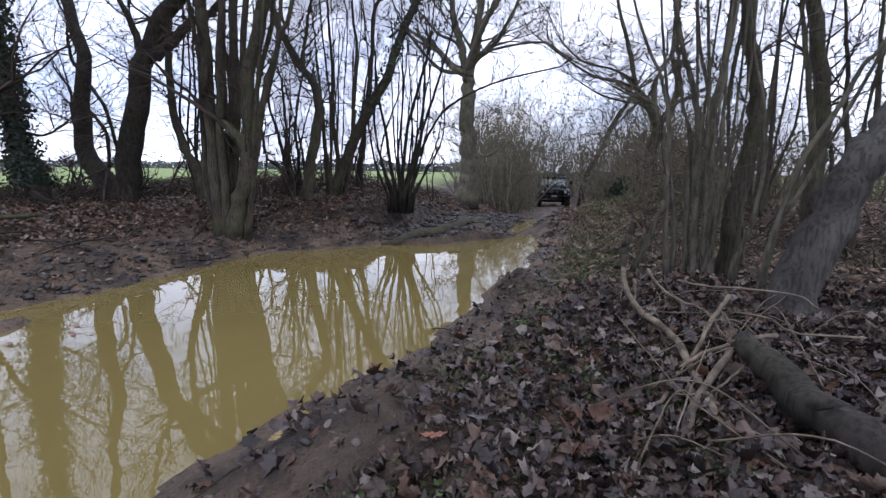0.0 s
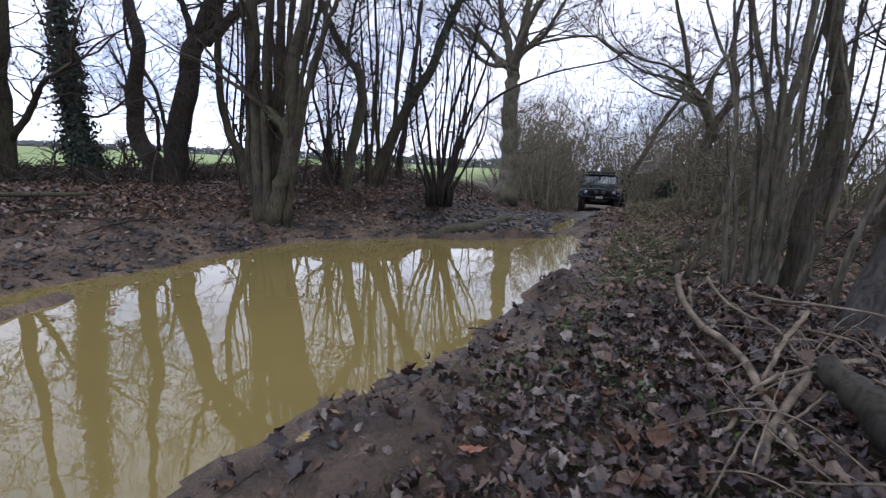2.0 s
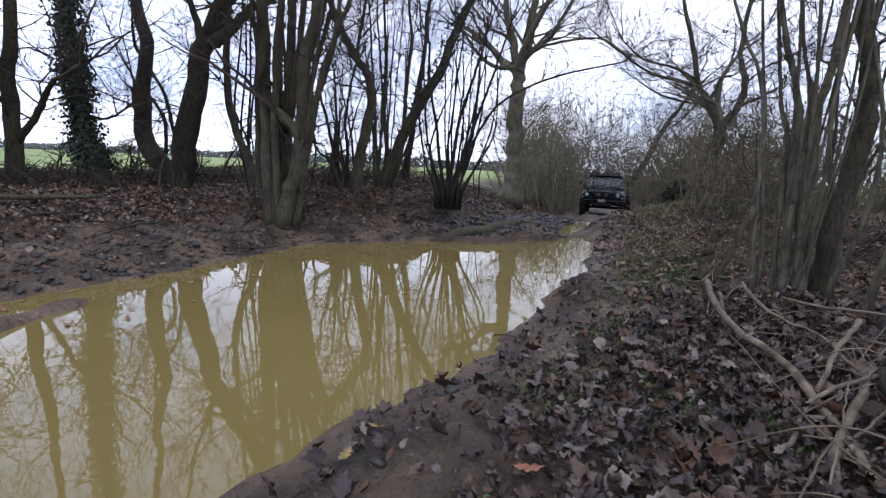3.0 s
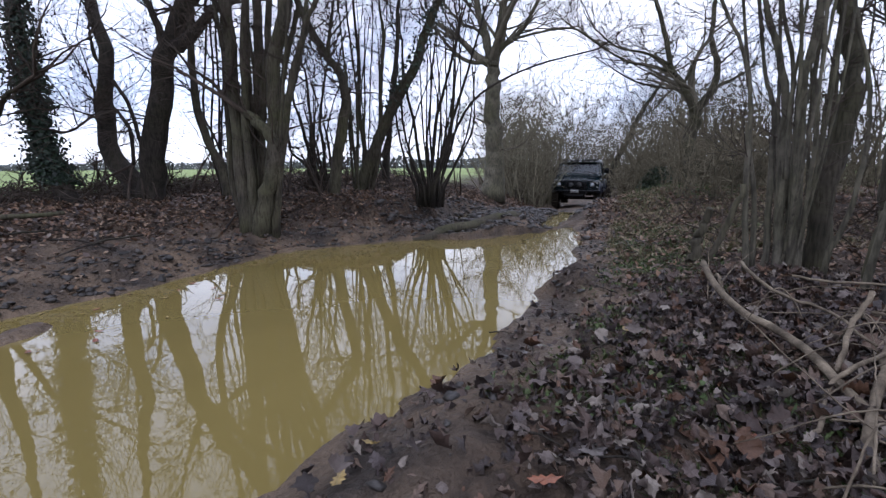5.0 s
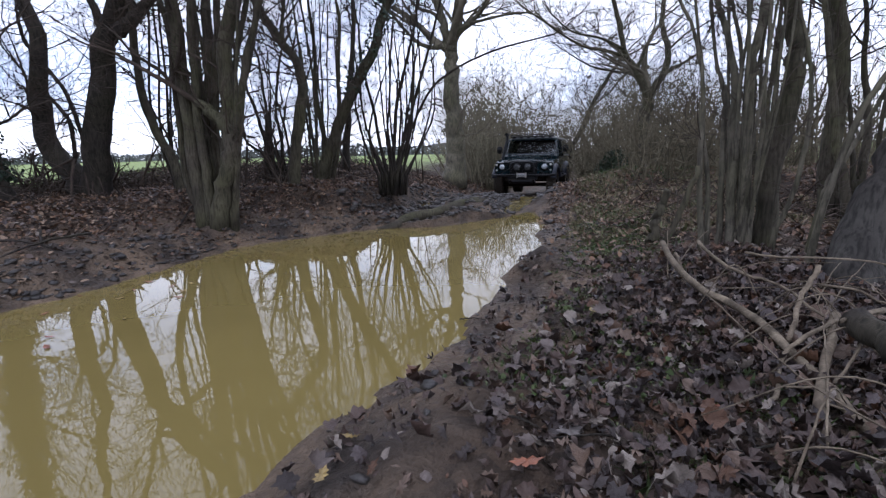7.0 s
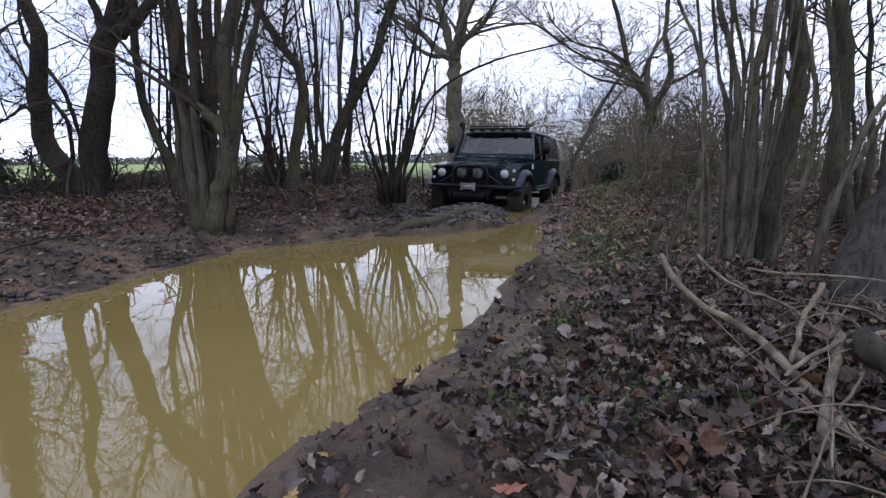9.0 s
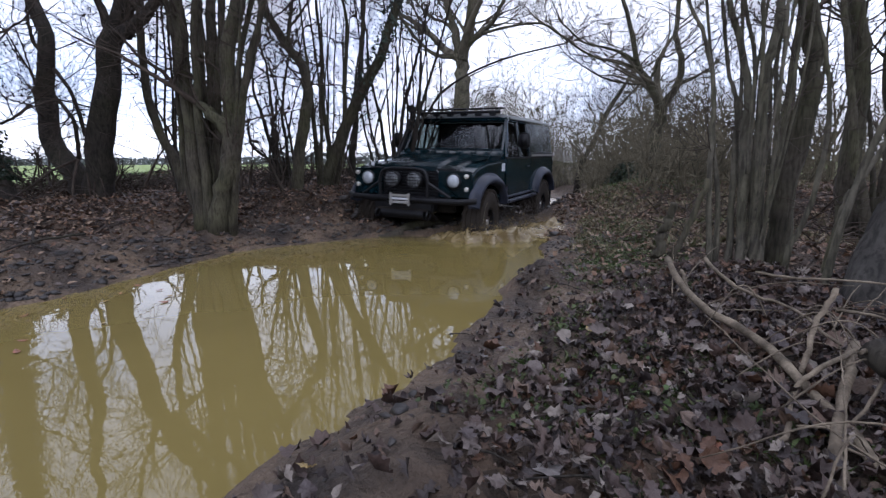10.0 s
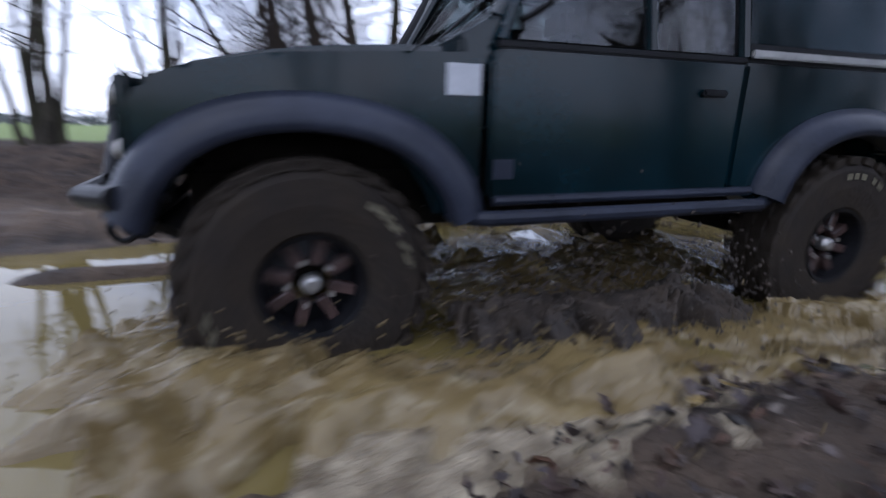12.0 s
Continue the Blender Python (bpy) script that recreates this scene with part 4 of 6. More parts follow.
M_UNDER = material("muddy_underside", (0.012, 0.01, 0.008), rough=0.9, spec=0.1, vary=0.4, bump=0.3)
M_TYRE = material("muddy_tyre_rubber", (0.014, 0.0115, 0.0095), rough=0.7, spec=0.15, vary=0.45, scale=7, fine=50, bump=0.5, bump_size=0.006, second=(0.026, 0.02, 0.014))
M_STEEL = material("brushed_steel", (0.4, 0.39, 0.37), rough=0.42, metal=0.9, vary=0.15, bump=0.1, bump_size=0.001)
M_WHITE = material("white_decal", (0.42, 0.43, 0.45), rough=0.5, vary=0.1, bump=0.0)
M_LETTER = material("tyre_lettering", (0.2, 0.18, 0.12), rough=0.7, vary=0.4, bump=0.0)
M_LENS = material("lamp_lens", (0.3, 0.32, 0.34), rough=0.12, vary=0.15, scale=20, fine=90, bump=0.4, bump_size=0.004, coat=0.8)
M_AMBER = material("amber_lens", (0.4, 0.38, 0.34), rough=0.2, vary=0.1, bump=0.1, bump_size=0.002)
M_DARKLENS = material("grilled_lamp", (0.1, 0.105, 0.11), rough=0.2, vary=0.3, scale=30, bump=0.3, bump_size=0.003, coat=0.6)
M_RIM = material("dark_rim_paint", (0.05, 0.03, 0.026), rough=0.35, vary=0.4, scale=20, bump=0.2, bump_size=0.002)
M_SEAT = material("cab_interior", (0.008, 0.008, 0.009), rough=0.9, spec=0.1, vary=0.3, bump=0.0)
M_GLASS = bpy.data.materials.new("window_glass")
M_GLASS.use_nodes = True
_gn, _gl = M_GLASS.node_tree.nodes, M_GLASS.node_tree.links
_gn.clear()
_go, _gm, _gt, _gg = (_gn.new(k) for k in ("ShaderNodeOutputMaterial", "ShaderNodeMixShader", "ShaderNodeBsdfTransparent", "ShaderNodeBsdfGlossy"))
_gt.inputs["Color"].default_value, _gg.inputs["Roughness"].default_value, _gm.inputs["Fac"].default_value = (0.3, 0.34, 0.34, 1), 0.012, 0.1
_gl.new(_gt.outputs["BSDF"], _gm.inputs[1])
_gl.new(_gg.outputs["BSDF"], _gm.inputs[2])
_gl.new(_gm.outputs["Shader"], _go.inputs["Surface"])


def part(name, bm, mat, parent, label="", smooth=False):
    me = bpy.data.meshes.new(name)
    bmesh.ops.recalc_face_normals(bm, faces=bm.faces)
    bm.to_mesh(me)
    bm.free()
    me.materials.append(mat)
    if smooth:
        me.shade_smooth()
    ob = new(name, me)
    ob.parent = parent
    if label:
        ob["label"] = label
    return ob


def block(x0, x1, y0, y1, z0, z1, bevel=0.015, bm=None, seg=2):
    bm2 = bmesh.new()
    bmesh.ops.create_cube(bm2, size=1)
    for v in bm2.verts:
        v.co = Vector((x0 + (v.co.x + 0.5) * (x1 - x0), y0 + (v.co.y + 0.5) * (y1 - y0), z0 + (v.co.z + 0.5) * (z1 - z0)))
    if bevel:
        bmesh.ops.bevel(bm2, geom=bm2.edges[:], offset=bevel, segments=seg, affect="EDGES")
    if bm is None:
        return bm2
    me = bpy.data.meshes.new("tmp")
    bm2.to_mesh(me)
    bm2.free()
    bm.from_mesh(me)
    bpy.data.meshes.remove(me)
    return bm


def prism(outline, y0, y1, bevel=0.012, taper=None):
    """A side outline (x, z) drawn out from y0 to y1. taper: (z from which, inward shift per metre)."""
    bm = bmesh.new()
    a = [bm.verts.new((x, y0, z)) for x, z in outline]
    b = [bm.verts.new((x, y1, z)) for x, z in outline]
    n = len(outline)
    bm.faces.new(a)
    bm.faces.new(b[::-1])
    for i in range(n):
        bm.faces.new((a[i], a[(i + 1) % n], b[(i + 1) % n], b[i]))
    if taper:
        for v in bm.verts:
            if v.co.z > taper[0]:
                s = 1 if v.co.y > 0 else -1
                v.co.y -= s * (v.co.z - taper[0]) * taper[1]
    bmesh.ops.recalc_face_normals(bm, faces=bm.faces)
    if bevel:
        bmesh.ops.bevel(bm, geom=bm.edges[:], offset=bevel, segments=2, affect="EDGES", clamp_overlap=True)
    return bm


def arc(cx, cz, r, a0, a1, n=14):
    return [(cx + r * math.cos(radians(a0 + (a1 - a0) * i / n)), cz + r * math.sin(radians(a0 + (a1 - a0) * i / n))) for i in range(n + 1)]


def rod(pts, r, sides=10, bm=None):
    t = Tubes()
    t.add(pts, [r] * len(pts), sides)
    bm = bm or bmesh.new()
    vs = [bm.verts.new(v) for v in t.v]
    for f in t.f:
        bm.faces.new([vs[i] for i in f])
    return bm


def turned(profile, axis="y", n=40, at=(0, 0, 0)):
    """A lathe-turned body: profile of (radius, offset along the axis)."""
    bm = bmesh.new()
    rings = []
    for r, o in profile:
        ring = []
        for k in range(n):
            a = 2 * math.pi * k / n
            c, s = r * math.cos(a), r * math.sin(a)
            p = (c, o, s) if axis == "y" else (o, c, s)
            ring.append(bm.verts.new(Vector(p) + Vector(at)))
        rings.append(ring)
    for i in range(len(rings) - 1):
        for k in range(n):
            bm.faces.new((rings[i][k], rings[i][(k + 1) % n], rings[i + 1][(k + 1) % n], rings[i + 1][k]))
    bm.faces.new(rings[0])
    bm.faces.new(rings[-1])
    return bm


FRONT_AXLE, REAR_AXLE, HUB_Z, TYRE_R = 1.24, -1.16, 0.49, 0.42


def uncap(bm):
    """Takes the flat ends off a turned body."""
    bmesh.ops.delete(bm, geom=[f for f in bm.faces if len(f.verts) > 4], context="FACES_ONLY")


def build_wheel(truck, x, y, side):
    """A wide mud tyre with blocks, on a dark eight-spoke rim; it turns about its axle."""
    wheel = new("wheel")
    wheel.parent = truck
    tyre = turned([(0.18, -0.11 * side), (0.205, -0.135 * side), (0.30, -0.152 * side), (0.39, -0.15 * side), (0.425, -0.125 * side), (0.435, -0.07 * side),
                   (0.437, 0.0), (0.435, 0.07 * side), (0.425, 0.125 * side), (0.39, 0.15 * side), (0.30, 0.152 * side), (0.205, 0.138 * side), (0.18, 0.11 * side)], n=56)
    uncap(tyre)
    part("tyre", tyre, M_TYRE, wheel, "chunky mud-terrain tyre caked in wet mud")
    for row, (o, w) in enumerate(((-0.115, 0.055), (-0.04, 0.05), (0.04, 0.05), (0.115, 0.055))):
        blk = block(-0.033, 0.033, o - w / 2 - 0.006, o + w / 2 + 0.006, 0.415, 0.456, 0.006, seg=1)
        first = part("tread_block", blk, M_TYRE, wheel)
        for k in range(26):
            ob = first if k == 0 else new("tread_block", first.data)
            ob.parent = wheel
            ob.matrix_basis = Matrix.Rotation(2 * math.pi * (k + (0.5 if row % 2 else 0)) / 26, 4, "Y")
    rim = turned([(0.185, 0.11 * side), (0.195, 0.137 * side), (0.178, 0.132 * side), (0.165, 0.06 * side), (0.158, 0.02 * side), (0.09, 0.035 * side), (0.08, 0.06 * side), (0.075, 0.06 * side)], n=40)
    uncap(rim)
    part("rim", rim, M_BLACK, wheel, "black steel rim")
    spokes = bmesh.new()
    for k in range(8):
        a = 2 * math.pi * k / 8
        blk = block(-0.022, 0.022, min(0.02 * side, 0.075 * side), max(0.02 * side, 0.075 * side), 0.07, 0.17, 0.006, seg=1)
        bmesh.ops.rotate(blk, verts=blk.verts, cent=(0, 0, 0), matrix=Matrix.Rotation(a, 3, "Y"))
        me = bpy.data.meshes.new("tmp")
        blk.to_mesh(me)
        blk.free()
        spokes.from_mesh(me)
        bpy.data.meshes.remove(me)
    part("spoke_web", spokes, M_RIM, wheel, "muddy dark red-brown spokes")
    part("hub_cap", turned([(0.038, 0.05 * side), (0.038, 0.09 * side), (0.03, 0.105 * side), (0.02, 0.11 * side)], n=20), M_STEEL, wheel, "worn bright hub cap")
    for k in range(5):
        a = 2 * math.pi * k / 5
        part("wheel_nut", turned([(0.012, 0.05 * side), (0.012, 0.085 * side)], n=6, at=(0.085 * math.cos(a), 0, 0.085 * math.sin(a))), M_STEEL, wheel)
    for a0, w in ((20, 6), (28, 5), (36, 6), (50, 5), (58, 7), (200, 6), (208, 5), (216, 6), (230, 5), (238, 7)):
        band = bmesh.new()
        pts = [(r, radians(a0 + d)) for r in (0.345, 0.375) for d in np.linspace(0, w, 4)]
        vs = [band.verts.new((r * math.cos(q), 0.1545 * side, r * math.sin(q))) for r, q in pts]
        for i in range(3):
            band.faces.new((vs[i], vs[i + 1], vs[i + 5], vs[i + 4]))
        bmesh.ops.solidify(band, geom=band.faces[:], thickness=0.004)
        part("sidewall_mark", band, M_LETTER, wheel, "worn pale raised mark on the sidewall")
    for data in {o.data for o in wheel.children}:
        data.transform(Matrix.Diagonal((TYRE_R / 0.456, 0.84, TYRE_R / 0.456, 1)))
    wheel.matrix_basis = pose(x, y, HUB_Z)
    return wheel


def build_truck():
    truck = tagged(new("off_road_vehicle"), "dark green boxy off-road vehicle with wide arches, wading through the puddle", "off-road vehicle")
    A, R, H = FRONT_AXLE, REAR_AXLE, HUB_Z
    # chassis, engine and cab core
    core = block(-1.72, 1.62, -0.58, 0.58, 0.62, 0.86, 0.02)
    for x0, x1, z0, z1 in ((0.66, 1.58, 0.86, 1.18), (-1.74, 0.56, 0.86, 1.0)):
        block(x0, x1, -0.6, 0.6, z0, z1, 0.02, core)
    part("chassis", core, M_UNDER, truck, "mud-caked black underside")
    for x in (A, R):
        ax = rod([(x, -0.75, H), (x, 0.75, H)], 0.055, 12)
        part("axle", ax, M_UNDER, truck)
    # front wings with arch cut-outs
    for s in (1, -1):
        side = [(0.64, 0.72), (0.64, 1.25), (0.9, 1.24), (1.3, 1.215), (1.55, 1.17), (1.67, 1.12), (1.72, 1.03), (1.72, 0.80)] + [p for p in arc(A, H + 0.08, 0.46, 28, 165, 14)] + [(0.76, 0.72)]
        part("front_wing", prism(side, s * 0.60, s * 0.84, 0.02), M_PAINT, truck, "dark green front wing")
        part("headlamp_panel", block(1.70, 1.735, min(s * 0.40, s * 0.83), max(s * 0.40, s * 0.83), 0.82, 1.14, 0.012), M_PAINT, truck)
        bezel = turned([(0.095, 1.725), (0.095, 1.75), (0.08, 1.755)], "x", 32, (0, s * 0.61, 1.02))
        lamp = part("headlamp", bezel, M_BLACK, truck, "round headlamp in a black bezel", True)
        part("lens", turned([(0.078, 1.745), (0.076, 1.765), (0.05, 1.78), (0.02, 1.785)], "x", 32, (0, s * 0.61, 1.02)), M_LENS, lamp, "clear domed lens", True)
        for z in (1.08, 0.93):
            part("marker_lamp", turned([(0.028, 1.73), (0.028, 1.752), (0.015, 1.76)], "x", 20, (0, s * 0.775, z)), M_AMBER, truck, "small round white marker lamp", True)
    # bonnet: raised middle, sloping to the nose
    bonnet = bmesh.new()
    rows = []
    for x, z in ((0.60, 1.31), (0.8, 1.305), (1.1, 1.285), (1.4, 1.245), (1.6, 1.2), (1.68, 1.16), (1.71, 1.11)):
        rows.append([bonnet.verts.new((x, y, z + dz)) for y, dz in ((-0.62, -0.045), (-0.58, -0.012), (-0.40, -0.01), (-0.36, 0.022), (0.36, 0.022), (0.40, -0.01), (0.58, -0.012), (0.62, -0.045))])
    for i in range(len(rows) - 1):
        for k in range(7):
            bonnet.faces.new((rows[i][k], rows[i][k + 1], rows[i + 1][k + 1], rows[i + 1][k]))
    bmesh.ops.solidify(bonnet, geom=bonnet.faces[:], thickness=0.03)
    part("bonnet", bonnet, M_PAINT, truck, "dark green bonnet with a raised middle")
    grille = bmesh.new()
    for k in range(9):
        block(1.705, 1.725, -0.40, 0.40, 0.80 + k * 0.036, 0.822 + k * 0.036, 0.004, grille, 1)
    part("grille", grille, M_BLACK, truck, "black slatted grille")
    part("nose_panel", block(1.66, 1.70, -0.62, 0.62, 0.74, 1.16, 0.01), M_BLACK, truck)
    # bumper, hoop, winch and lamps
    bumper = rod([(1.74, -0.90, 0.80), (1.87, -0.74, 0.79), (1.9, -0.4, 0.79), (1.9, 0.4, 0.79), (1.87, 0.74, 0.79), (1.74, 0.90, 0.80)], 0.036, 12)
    block(1.76, 1.9, -0.42, 0.42, 0.66, 0.82, 0.02, bumper)
    part("bumper", bumper, M_BLACK, truck, "black tubular winch bumper")
    hoop = rod(curve_through([(1.88, -0.33, 0.8), (1.88, -0.33, 1.04), (1.87, -0.25, 1.14), (1.87, 0.0, 1.155), (1.87, 0.25, 1.14), (1.88, 0.33, 1.04), (1.88, 0.33, 0.8)], 24), 0.021, 10)
    part("hoop", hoop, M_BLACK, truck, "black bent-tube hoop over the lamps")
    for s in (1, -1):
        part("hoop_stay", rod([(1.88, s * 0.33, 1.0), (1.84, s * 0.62, 0.83)], 0.017, 8), M_BLACK, truck)
        spot = part("spot_lamp", turned([(0.03, 1.79), (0.09, 1.81), (0.105, 1.87), (0.105, 1.895), (0.095, 1.9)], "x", 28, (0, s * 0.155, 1.02)), M_BLACK, truck, "round black spot lamp", True)
        part("spot_lens", turned([(0.094, 1.895), (0.085, 1.91), (0.03, 1.918)], "x", 28, (0, s * 0.155, 1.02)), M_DARKLENS, spot, "smoky lens", True)
        guard = bmesh.new()
        for k in range(-2, 3):
            w = math.sqrt(max(0, 0.1 ** 2 - (k * 0.036) ** 2))
            rod([(1.922, s * 0.155 - w, 1.02 + k * 0.036), (1.922, s * 0.155 + w, 1.02 + k * 0.036)], 0.004, 6, guard)
            rod([(1.922, s * 0.155 + k * 0.036, 1.02 - w), (1.922, s * 0.155 + k * 0.036, 1.02 + w)], 0.004, 6, guard)
        part("lamp_guard", guard, M_BLACK, spot, "wire mesh guard")
        ring = rod([(1.9 + 0.045 * math.cos(a), s * 0.36, 0.61 + 0.05 * math.sin(a)) for a in np.linspace(0, 2 * math.pi, 15)], 0.013, 8)
        part("shackle", ring, M_BLACK, truck, "steel recovery shackle")
    part("winch", rod([(1.86, -0.3, 0.62), (1.86, 0.3, 0.62)], 0.07, 16), M_BLACK, truck, "winch drum below the bumper")
    fair = bmesh.new()
    for z0, z1 in ((0.745, 0.775), (0.825, 0.855)):
        block(1.955, 1.985, -0.14, 0.14, z0, z1, 0.008, fair)
    for y0, y1 in ((-0.14, -0.11), (0.11, 0.14)):
        block(1.95, 1.98, y0, y1, 0.72, 0.87, 0.008, fair)
    part("fairlead", fair, M_STEEL, truck, "bright metal roller fairlead")
    part("fairlead_roller", rod([(1.965, -0.11, 0.8), (1.965, 0.11, 0.8)], 0.016, 10), M_WHITE, truck)
    part("sump_guard", prism([(1.92, 0.66), (1.62, 0.5), (1.6, 0.53), (1.9, 0.69)], -0.36, 0.36, 0.006), M_UNDER, truck)
    # bulkhead, windscreen and roof
    part("scuttle", prism([(0.70, 1.20), (0.72, 1.30), (0.60, 1.375), (0.53, 1.37), (0.53, 1.2)], -0.80, 0.80, 0.015), M_PAINT, truck, "dark green scuttle with vent flaps")
    frame_bm = bmesh.new()
    lo, hi = Vector((0.575, 0, 1.37)), Vector((0.33, 0, 1.80))
    for s in (1, -1):
        rod([lo + Vector((0, s * 0.765, 0)), hi + Vector((0, s * 0.715, 0))], 0.032, 8, frame_bm)
    rod([hi + Vector((0, -0.73, 0)), hi + Vector((0, 0.73, 0))], 0.034, 8, frame_bm)
    rod([lo + Vector((0, -0.77, 0)), lo + Vector((0, 0.77, 0))], 0.03, 8, frame_bm)
    part("windscreen_frame", frame_bm, M_PAINT, truck)
    ws = bmesh.new()
    vs = [ws.verts.new(p) for p in (lo + Vector((0.004, -0.74, 0.02)), lo + Vector((0.004, 0.74, 0.02)), hi + Vector((0.004, 0.69, -0.02)), hi + Vector((0.004, -0.69, -0.02)))]
    ws.faces.new(vs)
    bmesh.ops.solidify(ws, geom=ws.faces[:], thickness=0.006)
    part("windscreen", ws, M_GLASS, truck, "upright windscreen mirroring bare branches").visible_shadow = False
    for s in (-0.42, 0.16):
        wiper = rod([(0.60, s, 1.385), (0.53, s + 0.2, 1.46), (0.46, s + 0.42, 1.57)], 0.007, 6)
        part("wiper", wiper, M_BLACK, truck)
    # cab: seats and dash seen through the glass
    cab = block(0.3, 0.52, -0.7, 0.7, 1.15, 1.36, 0.04)
    for s in (0.38, -0.38):
        block(-0.42, -0.24, s - 0.22, s + 0.22, 0.98, 1.5, 0.05, cab)
        block(-0.4, -0.27, s - 0.13, s + 0.13, 1.5, 1.68, 0.04, cab)
    block(-0.52, -0.5, -0.74, 0.74, 1.0, 1.8, 0.004, cab)
    part("cab_interior", cab, M_SEAT, truck, "dark seats and bulkhead inside the cab")
    roof = bmesh.new()
    rr = []
    for x, dz in ((0.36, -0.035), (0.32, 0.0), (-0.6, 0.02), (-1.74, 0.012), (-1.82, -0.03)):
        rr.append([roof.verts.new((x, y, 1.865 + dz + e)) for y, e in ((-0.76, -0.055), (-0.72, -0.02), (-0.6, 0.012), (-0.3, 0.028), (0, 0.034), (0.3, 0.028), (0.6, 0.012), (0.72, -0.02), (0.76, -0.055))])
    for i in range(len(rr) - 1):
        for k in range(8):
            roof.faces.new((rr[i][k], rr[i][k + 1], rr[i + 1][k + 1], rr[i + 1][k]))
    bmesh.ops.solidify(roof, geom=roof.faces[:], thickness=0.03)
    part("roof", roof, M_ROOF, truck, "pale dusty roof panel", True)
    rack = rod([(0.42, -0.66, 1.9), (0.42, 0.66, 1.9)], 0.02, 8)
    rod([(0.30, -0.68, 1.955), (0.30, 0.68, 1.955)], 0.014, 8, rack)
    for k in range(6):
        y = -0.6 + k * 0.24
        rod([(0.42, y, 1.9), (0.30, y, 1.955)], 0.012, 6, rack)
    part("light_rail", rack, M_BLACK, truck, "black rail over the windscreen")
    for k in range(6):
        y = -0.55 + k * 0.22
        part("rail_lamp", block(0.39, 0.45, y - 0.05, y + 0.05, 1.845, 1.895, 0.012), M_BLACK, truck, "small black lamp under the rail")
    # sides
    for s in (1, -1):
        y0, y1 = (0.80, 0.845) if s > 0 else (-0.845, -0.80)
        door = part("door", prism([(0.615, 0.76), (0.615, 1.235), (0.58, 1.275), (-0.47, 1.275), (-0.47, 0.76)], y0, y1, 0.012), M_PAINT, truck, "dark green front door")
        part("waist_capping", block(-0.47, 0.60, min(s * 0.815, s * 0.85), max(s * 0.815, s * 0.85), 1.265, 1.29, 0.006), M_BLACK, door)
        handle = block(-0.38, -0.26, min(s * 0.845, s * 0.868), max(s * 0.845, s * 0.868), 1.135, 1.165, 0.008)
        part("door_handle", handle, M_BLACK, door, "black recessed handle")
        top = bmesh.new()
        for a, b in (((0.58, 1.29), (0.36, 1.79)), ((0.36, 1.79), (-0.47, 1.79)), ((-0.47, 1.79), (-0.47, 1.29)), ((-0.03, 1.29), (-0.03, 1.79))):
            rod([(a[0], s * (0.825 - (a[1] - 1.29) * 0.19), a[1]), (b[0], s * (0.825 - (b[1] - 1.29) * 0.19), b[1])], 0.022, 6, top)
        part("window_frame", top, M_PAINT, door)
        glass = bmesh.new()
        vs = [glass.verts.new((x, s * (0.818 - (z - 1.29) * 0.19), z)) for x, z in ((0.555, 1.3), (0.35, 1.78), (-0.46, 1.78), (-0.46, 1.3))]
        glass.faces.new(vs)
        bmesh.ops.solidify(glass, geom=glass.faces[:], thickness=0.005)
        part("window_pane", glass, M_GLASS, door).visible_shadow = False
        mirror = part("mirror", block(0.40, 0.455, min(s * 0.93, s * 1.10), max(s * 0.93, s * 1.10), 1.40, 1.62, 0.03, seg=3), M_BLACK, truck, "square black door mirror", True)
        part("mirror_arm", rod([(0.50, s * 0.83, 1.36), (0.45, s * 0.9, 1.4), (0.43, s * 0.98, 1.46)], 0.012, 6), M_BLACK, mirror)
        rear = [(-0.48, 0.78), (-0.48, 1.275), (-1.80, 1.275), (-1.83, 1.2), (-1.83, 0.80)] + [p for p in arc(R, H + 0.1, 0.46, 155, 12, 14)]
        part("rear_wing", prism(rear, s * 0.60, s * 0.84, 0.014), M_PAINT, truck, "dark green rear body side")
        part("body_trim", block(-1.80, -0.48, min(s * 0.84, s * 0.86), max(s * 0.84, s * 0.86), 1.29, 1.32, 0.005), M_STEEL, truck, "bright capping strip along the waist")
        part("trim_gap", block(-1.80, -0.48, min(s * 0.80, s * 0.835), max(s * 0.80, s * 0.835), 1.276, 1.345, 0.003), M_BLACK, truck)
        hard = prism([(-0.49, 1.34), (-0.49, 1.80), (-1.78, 1.80), (-1.82, 1.34)], s * 0.79, s * 0.825, 0.01, (1.3, 0.17))
        part("hard_top_side", hard, M_PAINT, truck, "plain dark green hard-top side panel")
        part("drip_rail", rod([(0.34, s * 0.765, 1.815), (-1.80, s * 0.765, 1.815)], 0.013, 6), M_ROOF, truck)
        # wide arch
        for x, rz in ((A, H + 0.06), (R, H + 0.07)):
            flare = bmesh.new()
            rings = []
            for ang in np.linspace(16, 166, 31):
                c, q = math.cos(radians(ang)), math.sin(radians(ang))
                c, q = math.copysign(abs(c) ** 0.86, c) * (0.91 if c > 0 else 0.99), q ** 0.74
                drop = 0.02 * abs(c)
                rings.append([flare.verts.new((x + r * c * 1.06, s * yy, rz - drop + r * q * 0.93)) for r, yy in ((0.475, 0.78), (0.47, 0.915), (0.485, 0.932), (0.515, 0.93), (0.565, 0.90), (0.60, 0.85), (0.60, 0.82))])
            for i in range(len(rings) - 1):
                for k in range(6):
                    flare.faces.new((rings[i][k], rings[i][k + 1], rings[i + 1][k + 1], rings[i + 1][k]))
            part("wheel_arch_flare", flare, M_PLASTIC, truck, "wide grey-black plastic wheel arch", True)
